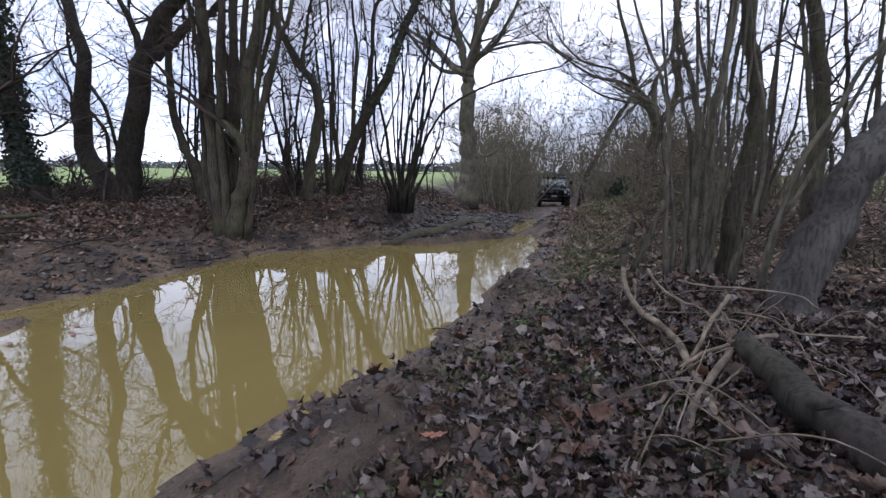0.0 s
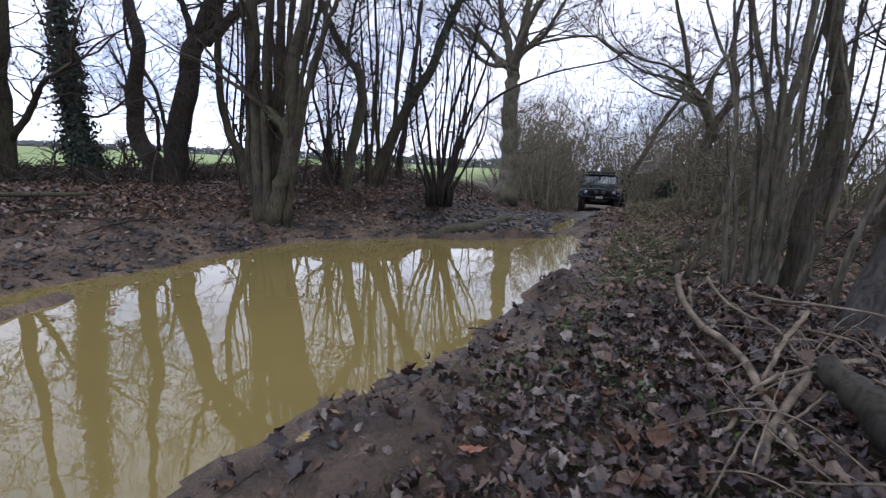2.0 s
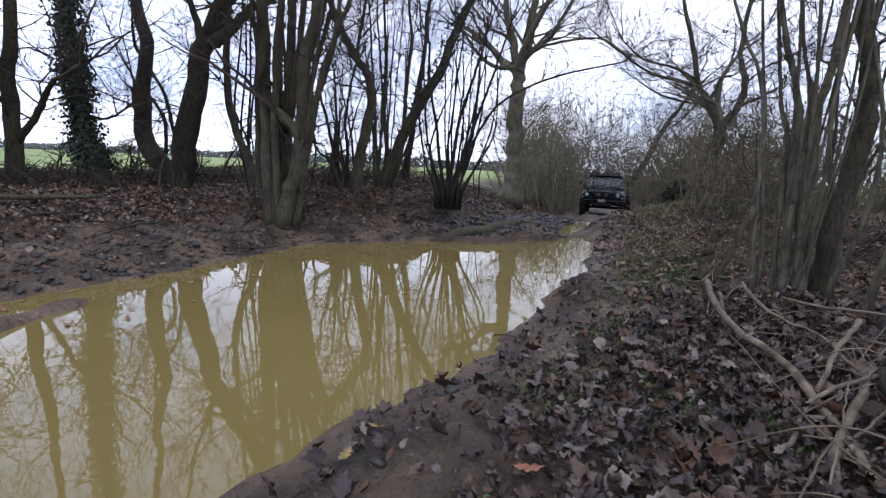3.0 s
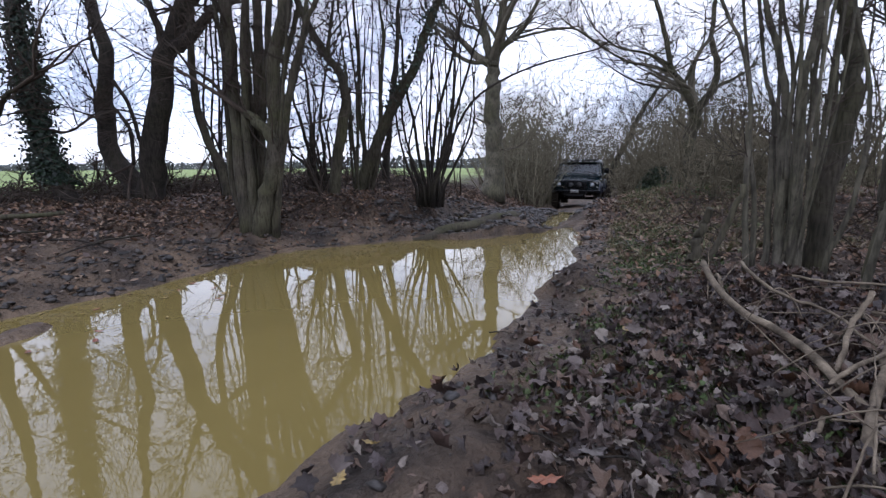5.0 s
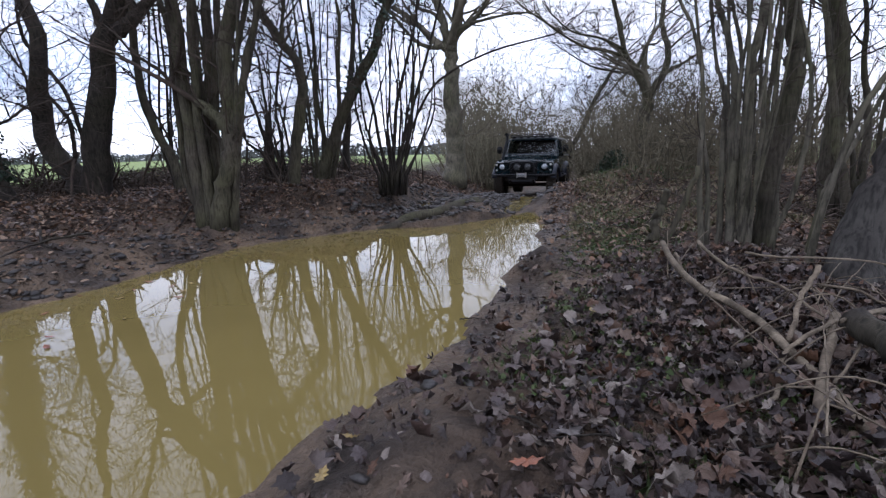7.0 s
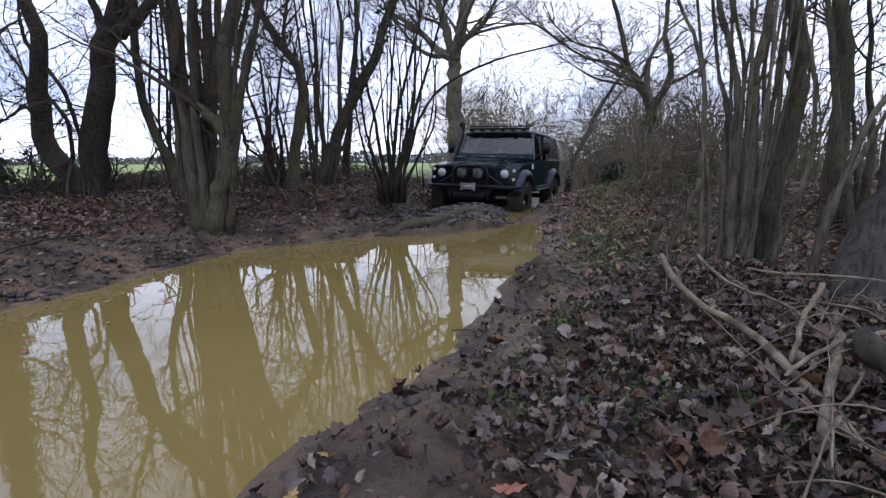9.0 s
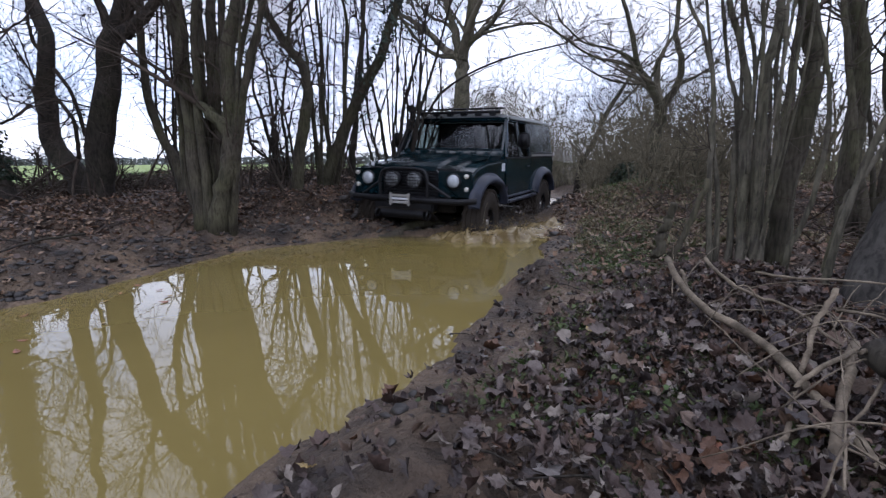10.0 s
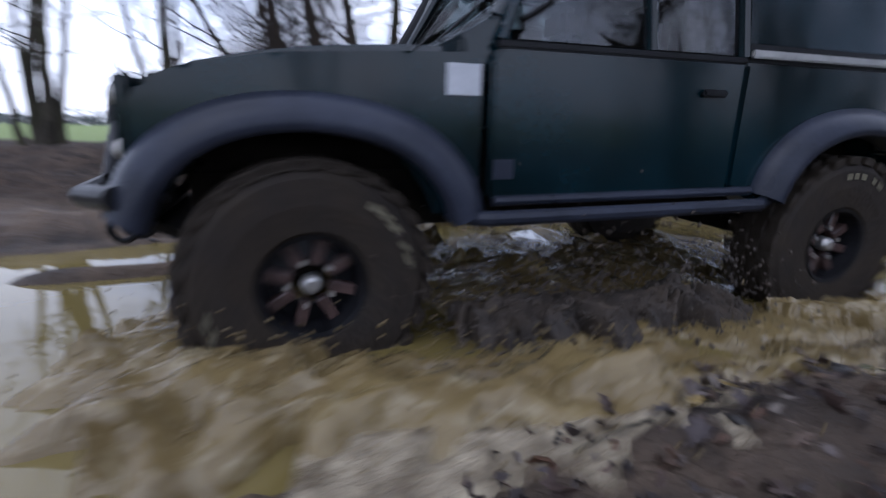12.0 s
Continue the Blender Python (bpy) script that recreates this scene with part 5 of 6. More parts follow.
        slider = rod([(0.70, s * 0.86, 0.70), (0.62, s * 0.90, 0.70), (-0.6, s * 0.90, 0.71), (-0.72, s * 0.84, 0.72)], 0.028, 10)
        rod([(0.6, s * 0.86, 0.755), (-0.58, s * 0.86, 0.765)], 0.018, 8, slider)
        part("side_rail", slider, M_PLASTIC, truck, "tubular rail along the sill")
        part("mud_flap", block(-1.66, -1.64, min(s * 0.66, s * 0.88), max(s * 0.66, s * 0.88), 0.42, 0.78, 0.004), M_BLACK, truck)
    part("tailgate", block(-1.84, -1.79, -0.80, 0.80, 0.78, 1.30, 0.012), M_PAINT, truck)
    part("rear_door", block(-1.83, -1.79, -0.72, 0.72, 1.30, 1.80, 0.012), M_PAINT, truck)
    part("wing_decal", block(0.655, 0.775, 0.8405, 0.8445, 1.11, 1.21, 0.001, seg=1), M_WHITE, truck, "torn white sticker")
    for x0, x1, z0, z1 in ((0.52, 0.60, 0.83, 0.9), (0.655, 0.72, 0.80, 0.84)):
        chip = block(x0, x1, 0.8452, 0.8466, z0, z1, 0.0005, seg=1)
        part("badge", chip, M_PLASTIC, truck, "worn small badge")
    snork = rod(curve_through([(0.85, -0.83, 1.12), (0.72, -0.86, 1.2), (0.56, -0.84, 1.45), (0.36, -0.80, 1.8), (0.33, -0.80, 1.95)], 16), 0.042, 12)
    block(0.27, 0.42, -0.865, -0.745, 1.93, 2.03, 0.025, snork)
    part("snorkel", snork, M_BLACK, truck, "black raised air intake up the windscreen pillar")
    part("aerial", rod([(0.86, 0.66, 1.24), (0.62, 0.72, 1.52)], 0.004, 6), M_BLACK, truck, "short thin aerial")
    wheels = [build_wheel(truck, x, s * 0.765, s) for x in (A, R) for s in (1, -1)]
    return truck, wheels


truck, truck_wheels = build_truck()

TRUCK_ROWS = [
    (0, -2.17, 31.07, -1.13, 0, 0, -79.7), (1.25, -1.6, 28.37, -1.07, -0.9, 0.9, -81.4), (2.5, -1.25, 25.8, -0.95, 1, 0.7, -85),
    (3.5, -1.13, 24.6, -0.89, -0.8, -1, -87.4), (4.5, -1.11, 23.6, -0.84, 0.6, -1.7, -89.6), (5.0, -1.09, 22.82, -0.77, -0.4, -1, -90.1),
    (5.5, -1.03, 21.87, -0.73, -1, 0, -90.5), (6.0, -0.93, 20.77, -0.67, 0.8, 0.8, -91.5), (6.5, -0.845, 19.57, -0.64, 0.7, 0.9, -92.4),
    (7.2, -0.8, 17.63, -0.535, -0.3, 0, -94.5), (8.0, -0.82, 15.54, -0.445, 0.6, 0.9, -96.3), (8.8, -0.885, 13.45, -0.37, -1.2, 1, -97.2), (9.5, -1.03, 11.55, -0.315, -2.2, 0, -98.2),
    (10, -1.02, 9.98, -0.295, -1.8, -1, -98.8), (10.5, -1.0, 8.43, -0.28, -1.5, -1, -99), (10.8, -0.97, 7.49, -0.262, -0.5, 0.5, -99.2), (11.0, -0.94, 6.9, -0.26, 1, 2.2, -99.6),
    (11.2, -0.88, 6.42, -0.24, 0.8, 1.8, -100.5), (11.4, -0.86, 5.83, -0.225, 0.8, 1.4, -101), (11.6, -0.93, 5.29, -0.218, 0.2, 1, -101.9),
    (11.8, -1.04, 4.77, -0.21, -0.8, 0, -103), (12, -1.135, 4.28, -0.2, -1.4, -0.7, -104),
]
# ---- fallen leaves, clods, weeds, sticks ----
OAK = [(1.0, 0.0), (0.72, 0.16), (0.6, 0.36), (0.38, 0.22), (0.18, 0.46), (-0.08, 0.24), (-0.38, 0.38), (-0.55, 0.12), (-0.95, 0.02), (-0.55, -0.12), (-0.36, -0.4), (-0.06, -0.24), (0.2, -0.44), (0.38, -0.2), (0.62, -0.34), (0.72, -0.14)]
MAPLE = [(0.9, 0.0), (0.72, 0.2), (0.6, 0.3), (0.5, 0.52), (0.3, 0.5), (0.08, 0.7), (-0.1, 0.5), (-0.4, 0.5), (-0.52, 0.22), (-0.95, 0.03), (-0.5, -0.2), (-0.42, -0.5), (-0.12, -0.52), (0.1, -0.68), (0.3, -0.48), (0.52, -0.5), (0.62, -0.28), (0.74, -0.18)]
PLAIN = [(1.0, 0.0), (0.5, 0.33), (0.0, 0.42), (-0.5, 0.3), (-0.85, 0.0), (-0.5, -0.3), (0.0, -0.42), (0.5, -0.33)]


def scatter(seed, count, x0, x1, y0, y1, keep):
    rs = np.random.RandomState(seed)
    x, y = rs.uniform(x0, x1, count), rs.uniform(y0, y1, count)
    ok = rs.uniform(0, 1, count) < keep(x, y)
    return x[ok], y[ok], rs


def litter_chance(x, y):
    out = -pool(x, y)
    away = np.abs(x - lane_x(y))
    far = step(0.95, 1.6, away)
    near = 0.13 * (out > 0.05) + 0.87 * step(0.35, 1.0, out + 0.5 * (soft_noise(x, y, 0.5) - 0.5))
    left = 0.22 * (out > 0.05) + 0.78 * step(0.5, 1.3, out + 0.4 * (soft_noise(x, y, 0.5) - 0.5))
    return np.where(y > 8.6, far, np.where(x < lane_x(y), left, near))


def leaf_layer(name, seed, count, area, shape, size, mat, label, tilt=0.4, lift=0.012, curl=0.3):
    x, y, rs = scatter(seed, count, *area, litter_chance)
    z = height(x, y) + rs.uniform(0.002, lift * 2, len(x))
    nor = np.stack([rs.normal(0, tilt, len(x)), rs.normal(0, tilt, len(x)), np.ones(len(x))], -1)
    ob = leaf_cloud(name, np.stack([x, y, z], -1), nor, rs.uniform(size[0], size[1], len(x)), shape, mat, seed + 1, None, curl)
    return tagged(ob, label, "fallen leaves", kind="stuff")


NEAR = (0.2, 3.6, 2.4, 6.2)
leaf_layer("leaf_litter", 101, 4600, NEAR, MAPLE, (0.018, 0.046), M_LEAF, "damp brown lobed leaves on the bank", 0.7, 0.03, 0.85)
leaf_layer("leaf_litter", 102, 7000, NEAR, OAK, (0.02, 0.042), M_LEAF, "damp brown oak leaves on the bank", 0.8, 0.028, 1.0)
leaf_layer("leaf_litter", 103, 16000, NEAR, PLAIN, (0.006, 0.024), M_LEAF, "small damp brown leaves and scraps", 0.9, 0.02, 1.0)
leaf_layer("leaf_litter", 104, 22000, (0.3, 6.0, 6.0, 14.0), PLAIN, (0.015, 0.042), M_LEAF_FAR, "damp brown leaves beneath the coppice", 0.6, 0.02)
leaf_layer("leaf_litter", 105, 26000, (-6.5, -1.4, 2.6, 10.0), PLAIN, (0.012, 0.036), M_LEAF_FAR, "russet fallen leaves on the far bank", 0.6, 0.02)
leaf_layer("leaf_litter", 106, 6000, (-4.8, -1.2, 2.6, 10.0), MAPLE, (0.015, 0.036), M_LEAF, "brown fallen leaves on the far bank", 0.7, 0.03)
leaf_layer("leaf_litter", 107, 14000, (-8.5, -1.8, 9.5, 19.0), PLAIN, (0.025, 0.055), M_LEAF_FAR, "russet fallen leaves under the trees", 0.5, 0.03)
leaf_layer("leaf_litter", 109, 9000, (3.4, 8.0, -1.0, 7.0), PLAIN, (0.02, 0.045), M_LEAF_FAR, "damp brown leaves in the wood", 0.6, 0.02)
leaf_layer("leaf_litter", 108, 2500, (0.6, 5.0, -1.5, 2.6), PLAIN, (0.03, 0.06), M_LEAF, "damp brown leaves behind", 0.5, 0.02)


def clods(name, seed, count, area, keep, size, label):
    """Lumps of churned mud, joined."""
    x, y, rs = scatter(seed, count, *area, keep)
    ico = bmesh.new()
    bmesh.ops.create_icosphere(ico, subdivisions=1, radius=1)
    tv = np.array([v.co[:] for v in ico.verts])
    tf = np.array([[v.index for v in f.verts] for f in ico.faces])
    ico.free()
    n = len(x)
    s = size[0] + (size[1] - size[0]) * rs.uniform(0, 1, n) ** 3
    jit = 1 + rs.normal(0, 0.36, (n, len(tv)))
    v = tv[None] * jit[..., None] * s[:, None, None] * np.stack([rs.uniform(0.7, 1.5, n), rs.uniform(0.7, 1.5, n), rs.uniform(0.35, 0.85, n)], -1)[:, None]
    v = v + np.stack([x, y, height(x, y) + s * 0.2], -1)[:, None]
    f = (tf[None] + np.arange(n)[:, None, None] * len(tv)).reshape(-1, 3)
    return tagged(mesh_object(name, v.reshape(-1, 3).tolist(), f.tolist(), M_CLOD), label, "mud", kind="stuff")


clods("mud_clods", 111, 10000, (-4.2, -0.7, 2.4, 9.2), lambda x, y: step(-0.02, 0.06, -pool(x, y)) * step(0.8, 0.35, -pool(x, y)), (0.006, 0.036), "dark churned clods along the puddle's far edge")
clods("mud_clods", 112, 2400, (-0.2, 1.3, 3.0, 8.5), lambda x, y: step(0.0, 0.08, -pool(x, y)) * step(0.8, 0.25, -pool(x, y)) * (0.22 + 0.78 * step(4.8, 6.5, y)), (0.003, 0.026), "dark crumbs of mud along the near edge")
clods("mud_clods", 113, 7000, (-2.4, 0.9, 8.3, 14.0), lambda x, y: 0.9 * (pool(x, y) < -0.03) * step(1.6, 1.2, np.abs(x - lane_x(y))), (0.01, 0.06), "churned mud at the head of the puddle")


def tufts(name, seed, count, area, keep, label, tall=0.05):
    x, y, rs = scatter(seed, count, *area, keep)
    nor = rs.normal(0, 1, (len(x), 3))
    ob = leaf_cloud(name, np.stack([x, y, height(x, y) + rs.uniform(0.0, tall, len(x))], -1), nor, rs.uniform(0.006, 0.018, len(x)), IVY_SHAPE, M_GREEN, seed + 1, None, 0.4)
    return tagged(ob, label, "weeds", kind="stuff")


def patchy(x, y):
    out = -pool(x, y)
    return step(0.25, 0.5, out) * step(1.3, 0.8, out) * step(0.36, 0.6, soft_noise(x + 3, y, 0.45))


tufts("small_weeds", 121, 26000, (0.3, 2.2, 3.2, 9.5), patchy, "patches of small green weeds and moss", 0.035)
tufts("grass_verge", 122, 16000, (0.8, 2.6, 8.0, 15.0), lambda x, y: step(0.45, 0.7, soft_noise(x, y, 0.8)) * step(1.4, 1.9, np.abs(x - lane_x(y))), "short rough grass on the verge", 0.08)


def blades(name, seed, count, area, label, tall):
    """Thin grass blades on the field's edge."""
    rs = np.random.RandomState(seed)
    x, y = rs.uniform(area[0], area[1], count), rs.uniform(area[2], area[3], count)
    nor = np.stack([rs.normal(0, 1, count), rs.normal(0, 1, count), rs.normal(0, 0.2, count)], -1)
    ob = leaf_cloud(name, np.stack([x, y, height(x, y) + tall * 0.4], -1), nor, rs.uniform(0.5, 1, count) * tall, [(0.9, 0), (0.1, 0.06), (-0.5, 0.05), (-0.5, -0.05), (0.1, -0.06)], M_GREEN, seed, None, 0.3)
    return tagged(ob, label, "grass", kind="stuff")


def verge_grass(seed, count, area, keep, mat, tall, name, label):
    """Thin blades in tufts where the verge lets them grow."""
    x, y, rs = scatter(seed, count, *area, keep)
    n = len(x)
    nor = np.stack([rs.normal(0, 1, n), rs.normal(0, 1, n), rs.normal(0, 0.35, n)], -1)
    ob = leaf_cloud(name, np.stack([x, y, height(x, y) + tall * 0.3], -1), nor, rs.uniform(0.4, 1, n) * tall, [(0.9, 0.05), (0.1, 0.05), (-0.5, 0.03), (-0.5, -0.03), (0.1, -0.05)], mat, seed, None, 0.6)
    return tagged(ob, label, "grass", kind="stuff")


verge_grass(126, 26000, (0.7, 4.0, 7.0, 16.0), lambda x, y: step(1.5, 1.9, np.abs(x - lane_x(y))) * step(0.3, 0.6, soft_noise(x + 7, y, 0.6)), M_STRAW, 0.09, "dry_grass", "flattened straw-coloured grass on the verge")
verge_grass(127, 16000, (0.45, 1.7, 3.4, 8.5), lambda x, y: step(0.2, 0.45, -pool(x, y)) * step(0.52, 0.68, soft_noise(x + 1, y + 4, 0.22)), M_GREEN, 0.042, "grass_tufts", "tufts of short green grass and moss on the bank")
_rs = np.random.RandomState(128)
_a, _u, _q = _rs.uniform(0, 6.283, 3600), _rs.uniform(0, 1, 3600), 0.75 + 0.5 * _rs.uniform(0, 1, 3600) ** 2
_px, _py = 1.7 + 0.7 * _q * np.cos(_a) * np.sqrt(1 - _u ** 2 * 0.8), 16.8 + 0.8 * _q * np.sin(_a) * np.sqrt(1 - _u ** 2 * 0.8)
tagged(leaf_cloud("evergreen_bush", np.stack([_px, _py, height(_px, _py) + 0.95 * _u * (0.7 + 0.5 * soft_noise(_px, _py, 0.4))], -1), _rs.normal(size=(3600, 3)), _rs.uniform(0.03, 0.07, 3600), IVY_SHAPE, M_EVERGREEN, 128), "dark evergreen bush beside the lane", "bush", kind="stuff")
blades("rough_grass", 125, 6000, (-9.5, -6.8, 2.0, 16.0), "rough green grass at the field's edge", 0.12)


def stick(name, pts, r0, r1, mat, label, seed, category="stick", group=""):
    rng = random.Random(seed)
    foot = Vector(pts[0])
    line = [p - foot + Vector((rng.gauss(0, r0 * 0.35), rng.gauss(0, r0 * 0.35), rng.gauss(0, r0 * 0.2))) for p in curve_through(pts, 14)]
    t = Tubes()
    t.add(line, [r0 + (r1 - r0) * i / 14 for i in range(15)], 9, knobs=0.12, rng=rng)
    ob = t.object(name, mat)
    ob.location = foot
    return tagged(ob, label, category, group)


PILE = "broken branches on the bank"
stick("fallen_branch", [(1.38, 5.71, 0.34), (1.41, 5.33, 0.29), (1.46, 5.05, 0.26), (1.55, 4.86, 0.23), (1.61, 4.67, 0.23), (1.62, 4.44, 0.22), (1.65, 4.22, 0.2), (1.66, 4.06, 0.18), (1.7, 3.87, 0.17)], 0.0169, 0.0153, M_DEADWOOD, "long bent pale fallen branch on dead leaves", 1, "branch", PILE)
stick("fallen_branch", [(1.51, 5.4, 0.41), (1.57, 5.19, 0.36), (1.66, 5.05, 0.32), (1.75, 4.98, 0.31), (1.79, 4.59, 0.29)], 0.0087, 0.0053, M_DEADWOOD, "thin pale fallen branch against the stool", 2, "branch", PILE)
stick("broken_stick", [(1.8, 4.72, 0.45), (1.73, 4.65, 0.34), (1.64, 4.47, 0.23)], 0.0093, 0.0086, M_DEADWOOD, "pale broken stick propped on the pile", 3, "stick", PILE)
stick("broken_stick", [(1.83, 4.58, 0.29), (1.68, 4.42, 0.28), (1.58, 4.34, 0.23), (1.52, 4.17, 0.18), (1.47, 4.1, 0.17)], 0.0079, 0.0067, M_DEADWOOD, "pale bent stick lying across the pile", 4, "stick", PILE)
stick("broken_stick", [(1.84, 4.63, 0.29), (1.7, 4.33, 0.23), (1.63, 4.17, 0.2), (1.57, 4.03, 0.17), (1.53, 3.86, 0.16)], 0.0143, 0.0138, M_DEADWOOD, "thick pale broken stick in the pile", 5, "stick", PILE)
stick("broken_stick", [(1.64, 5.04, 0.43), (1.77, 5.05, 0.41), (2.0, 5.11, 0.4), (2.19, 5.13, 0.38), (2.25, 5.05, 0.34)], 0.0055, 0.0040, M_DEADWOOD, "thin stick across the pile", 6, "stick", PILE)
stick("broken_stick", [(1.46, 5.7, 0.28), (1.46, 5.5, 0.24), (1.45, 5.3, 0.18)], 0.0097, 0.0097, M_DEADWOOD, "short pale stick on the leaves", 7, "stick", PILE)
stick("broken_stick", [(1.86, 4.85, 0.34), (2.0, 4.88, 0.32), (2.07, 4.79, 0.29), (2.19, 4.79, 0.29), (2.35, 4.83, 0.29)], 0.0059, 0.0046, M_DEADWOOD, "thin stick leaning on the stool", 8, "stick", PILE)
stick("broken_stick", [(1.82, 4.41, 0.26), (1.71, 4.25, 0.22), (1.64, 4.19, 0.2), (1.54, 4.18, 0.19)], 0.0049, 0.0039, M_DEADWOOD, "thin forked stick in the pile", 9, "stick", PILE)
stick("broken_stick", [(1.62, 4.1, 0.19), (1.71, 4.04, 0.18), (1.82, 3.9, 0.17)], 0.0036, 0.0024, M_DEADWOOD, "thin dry stick on the leaves", 10, "stick", PILE)
stick("broken_stick", [(2.01, 4.64, 0.25), (2.16, 4.48, 0.23)], 0.0044, 0.0032, M_DEADWOOD, "thin dry stick beside the log", 11, "stick", PILE)
stick("broken_stick", [(1.45, 3.96, 0.17), (1.48, 3.88, 0.17), (1.5, 3.8, 0.17)], 0.0055, 0.0042, M_DEADWOOD, "short stick on the leaves", 12, "stick", PILE)
stick("broken_stick", [(1.75, 4.39, 0.34), (1.84, 4.48, 0.34), (1.95, 4.58, 0.33)], 0.0065, 0.0103, M_DEADWOOD, "splintered pale wood at the log's end", 13, "stick", PILE)
rng_s = random.Random(77)
for i in range(26):
    x, y = rng_s.uniform(1.35, 2.2), rng_s.uniform(3.7, 5.4)
    a, L, z = rng_s.uniform(0, 6.28), rng_s.uniform(0.25, 0.7), ground_z(x, y)
    stick("thin_twig", [(x, y, z + 0.03), (x + math.cos(a) * L * 0.5, y + math.sin(a) * L * 0.5, z + rng_s.uniform(0.06, 0.24)), (x + math.cos(a) * L, y + math.sin(a) * L, z + rng_s.uniform(0.03, 0.25))], 0.0034, 0.0015, M_DEADWOOD, "thin dry twig in the brushwood", 300 + i, "twig", "twigs in the brushwood")
for i in range(40):
    x, y = rng_s.uniform(0.25, 2.0), rng_s.uniform(3.3, 6.2)
    a, L, z = rng_s.uniform(0, 6.28), rng_s.uniform(0.08, 0.3), ground_z(x, y)
    x2, y2 = x + math.cos(a) * L, y + math.sin(a) * L
    stick("ground_twig", [(x, y, z + 0.015), ((x + x2) / 2, (y + y2) / 2, (z + ground_z(x2, y2)) / 2 + 0.025), (x2, y2, ground_z(x2, y2) + 0.015)], 0.004, 0.002, M_BARK_DARK, "small twig lying on the leaves", 400 + i, "twig", "twigs on the bank")
stick("mud_stick", [(0.36, 3.66, 0.05), (0.415, 3.7, 0.07), (0.47, 3.76, 0.07)], 0.012, 0.01, M_BARK_DARK, "dark wet stick in the mud", 31)
stick("pale_stick", [(0.462, 3.7, 0.08), (0.475, 3.65, 0.085), (0.47, 3.58, 0.08)], 0.006, 0.0053, M_DEADWOOD, "short pale peeled stick in the mud", 32)
stick("rotten_log", [(1.82, 4.45, 0.34), (1.86, 4.31, 0.31), (1.9, 4.16, 0.28), (1.95, 3.98, 0.26), (2.01, 3.84, 0.24), (2.09, 3.72, 0.22)], 0.0458, 0.0745, M_BARK_DARK, "dark rotten log with a pale split end on the leaves", 33, "log")
stick("broken_stump", *STUMPS[0], M_BARK, "dark snapped-off stump by the coppice", 34, "stump")
stick("broken_stump", *STUMPS[1], M_BARK, "dark leaning snapped stump by the coppice", 35, "stump")
stick("half_sunk_log", [(-1.57, 7.95, -0.03), (-1.35, 8.2, 0.05), (-1.08, 8.7, 0.12), (-0.78, 9.35, 0.15), (-0.61, 9.75, 0.12)], 0.05, 0.1, M_BARK, "muddy half-sunk log at the puddle's head", 36, "log")
stick("fallen_limb", [(-5.6, 3.4, 0.5), (-4.9, 4.0, 0.48), (-4.3, 4.6, 0.5), (-3.9, 5.4, 0.52)], 0.04, 0.02, M_BARK, "grey fallen limb on the far bank", 37, "branch")
for i in range(14):
    x, y = rng_s.uniform(-6.0, -3.2), rng_s.uniform(2.8, 8.0)
    a, L = rng_s.uniform(0, 6.28), rng_s.uniform(0.4, 1.2)
    x2, y2 = x + math.cos(a) * L, y + math.sin(a) * L
    if pool(np.array([x2]), np.array([y2]))[0] > -0.2:
        continue
    stick("fallen_stick", [(x, y, ground_z(x, y) + 0.02), ((x + x2) / 2, (y + y2) / 2, ground_z((x + x2) / 2, (y + y2) / 2) + 0.05), (x2, y2, ground_z(x2, y2) + 0.02)], 0.012, 0.006, M_BARK_DARK, "fallen stick on the leafy bank", 500 + i, "stick", "sticks on the far bank")

# a few leaves that stand out on the mud and one afloat
LEAF_YELLOW = material("yellow_leaf", (0.2, 0.14, 0.045), rough=0.5, vary=0.25, scale=40, fine=200, bump=0.3, bump_size=0.002)
LEAF_RED = material("russet_leaf", (0.17, 0.06, 0.028), rough=0.5, vary=0.25, scale=40, fine=200, bump=0.3, bump_size=0.002)
LEAF_PALE = material("pale_leaf", (0.13, 0.115, 0.105), rough=0.5, vary=0.25, scale=40, fine=200, bump=0.3, bump_size=0.002)


def single_leaf(x, y, size, shape, mat, label, turn, z=None):
    z = ground_z(x, y) + 0.022 if z is None else z
    bm = bmesh.new()
    c = bm.verts.new((0, 0, 0.004))
    ring = [bm.verts.new((px * size, py * size, size * (0.22 * (px * px + py * py) - 0.1 * px))) for px, py in shape]
    for i in range(len(ring)):
        bm.faces.new((c, ring[i], ring[(i + 1) % len(ring)]))
    me = bpy.data.meshes.new("fallen_leaf")
    bm.to_mesh(me)
    bm.free()
    me.materials.append(mat)
    ob = tagged(new("fallen_leaf", me), label, "leaf", "single leaves")
    ob.matrix_world = pose(x, y, z, 0, 0, turn)


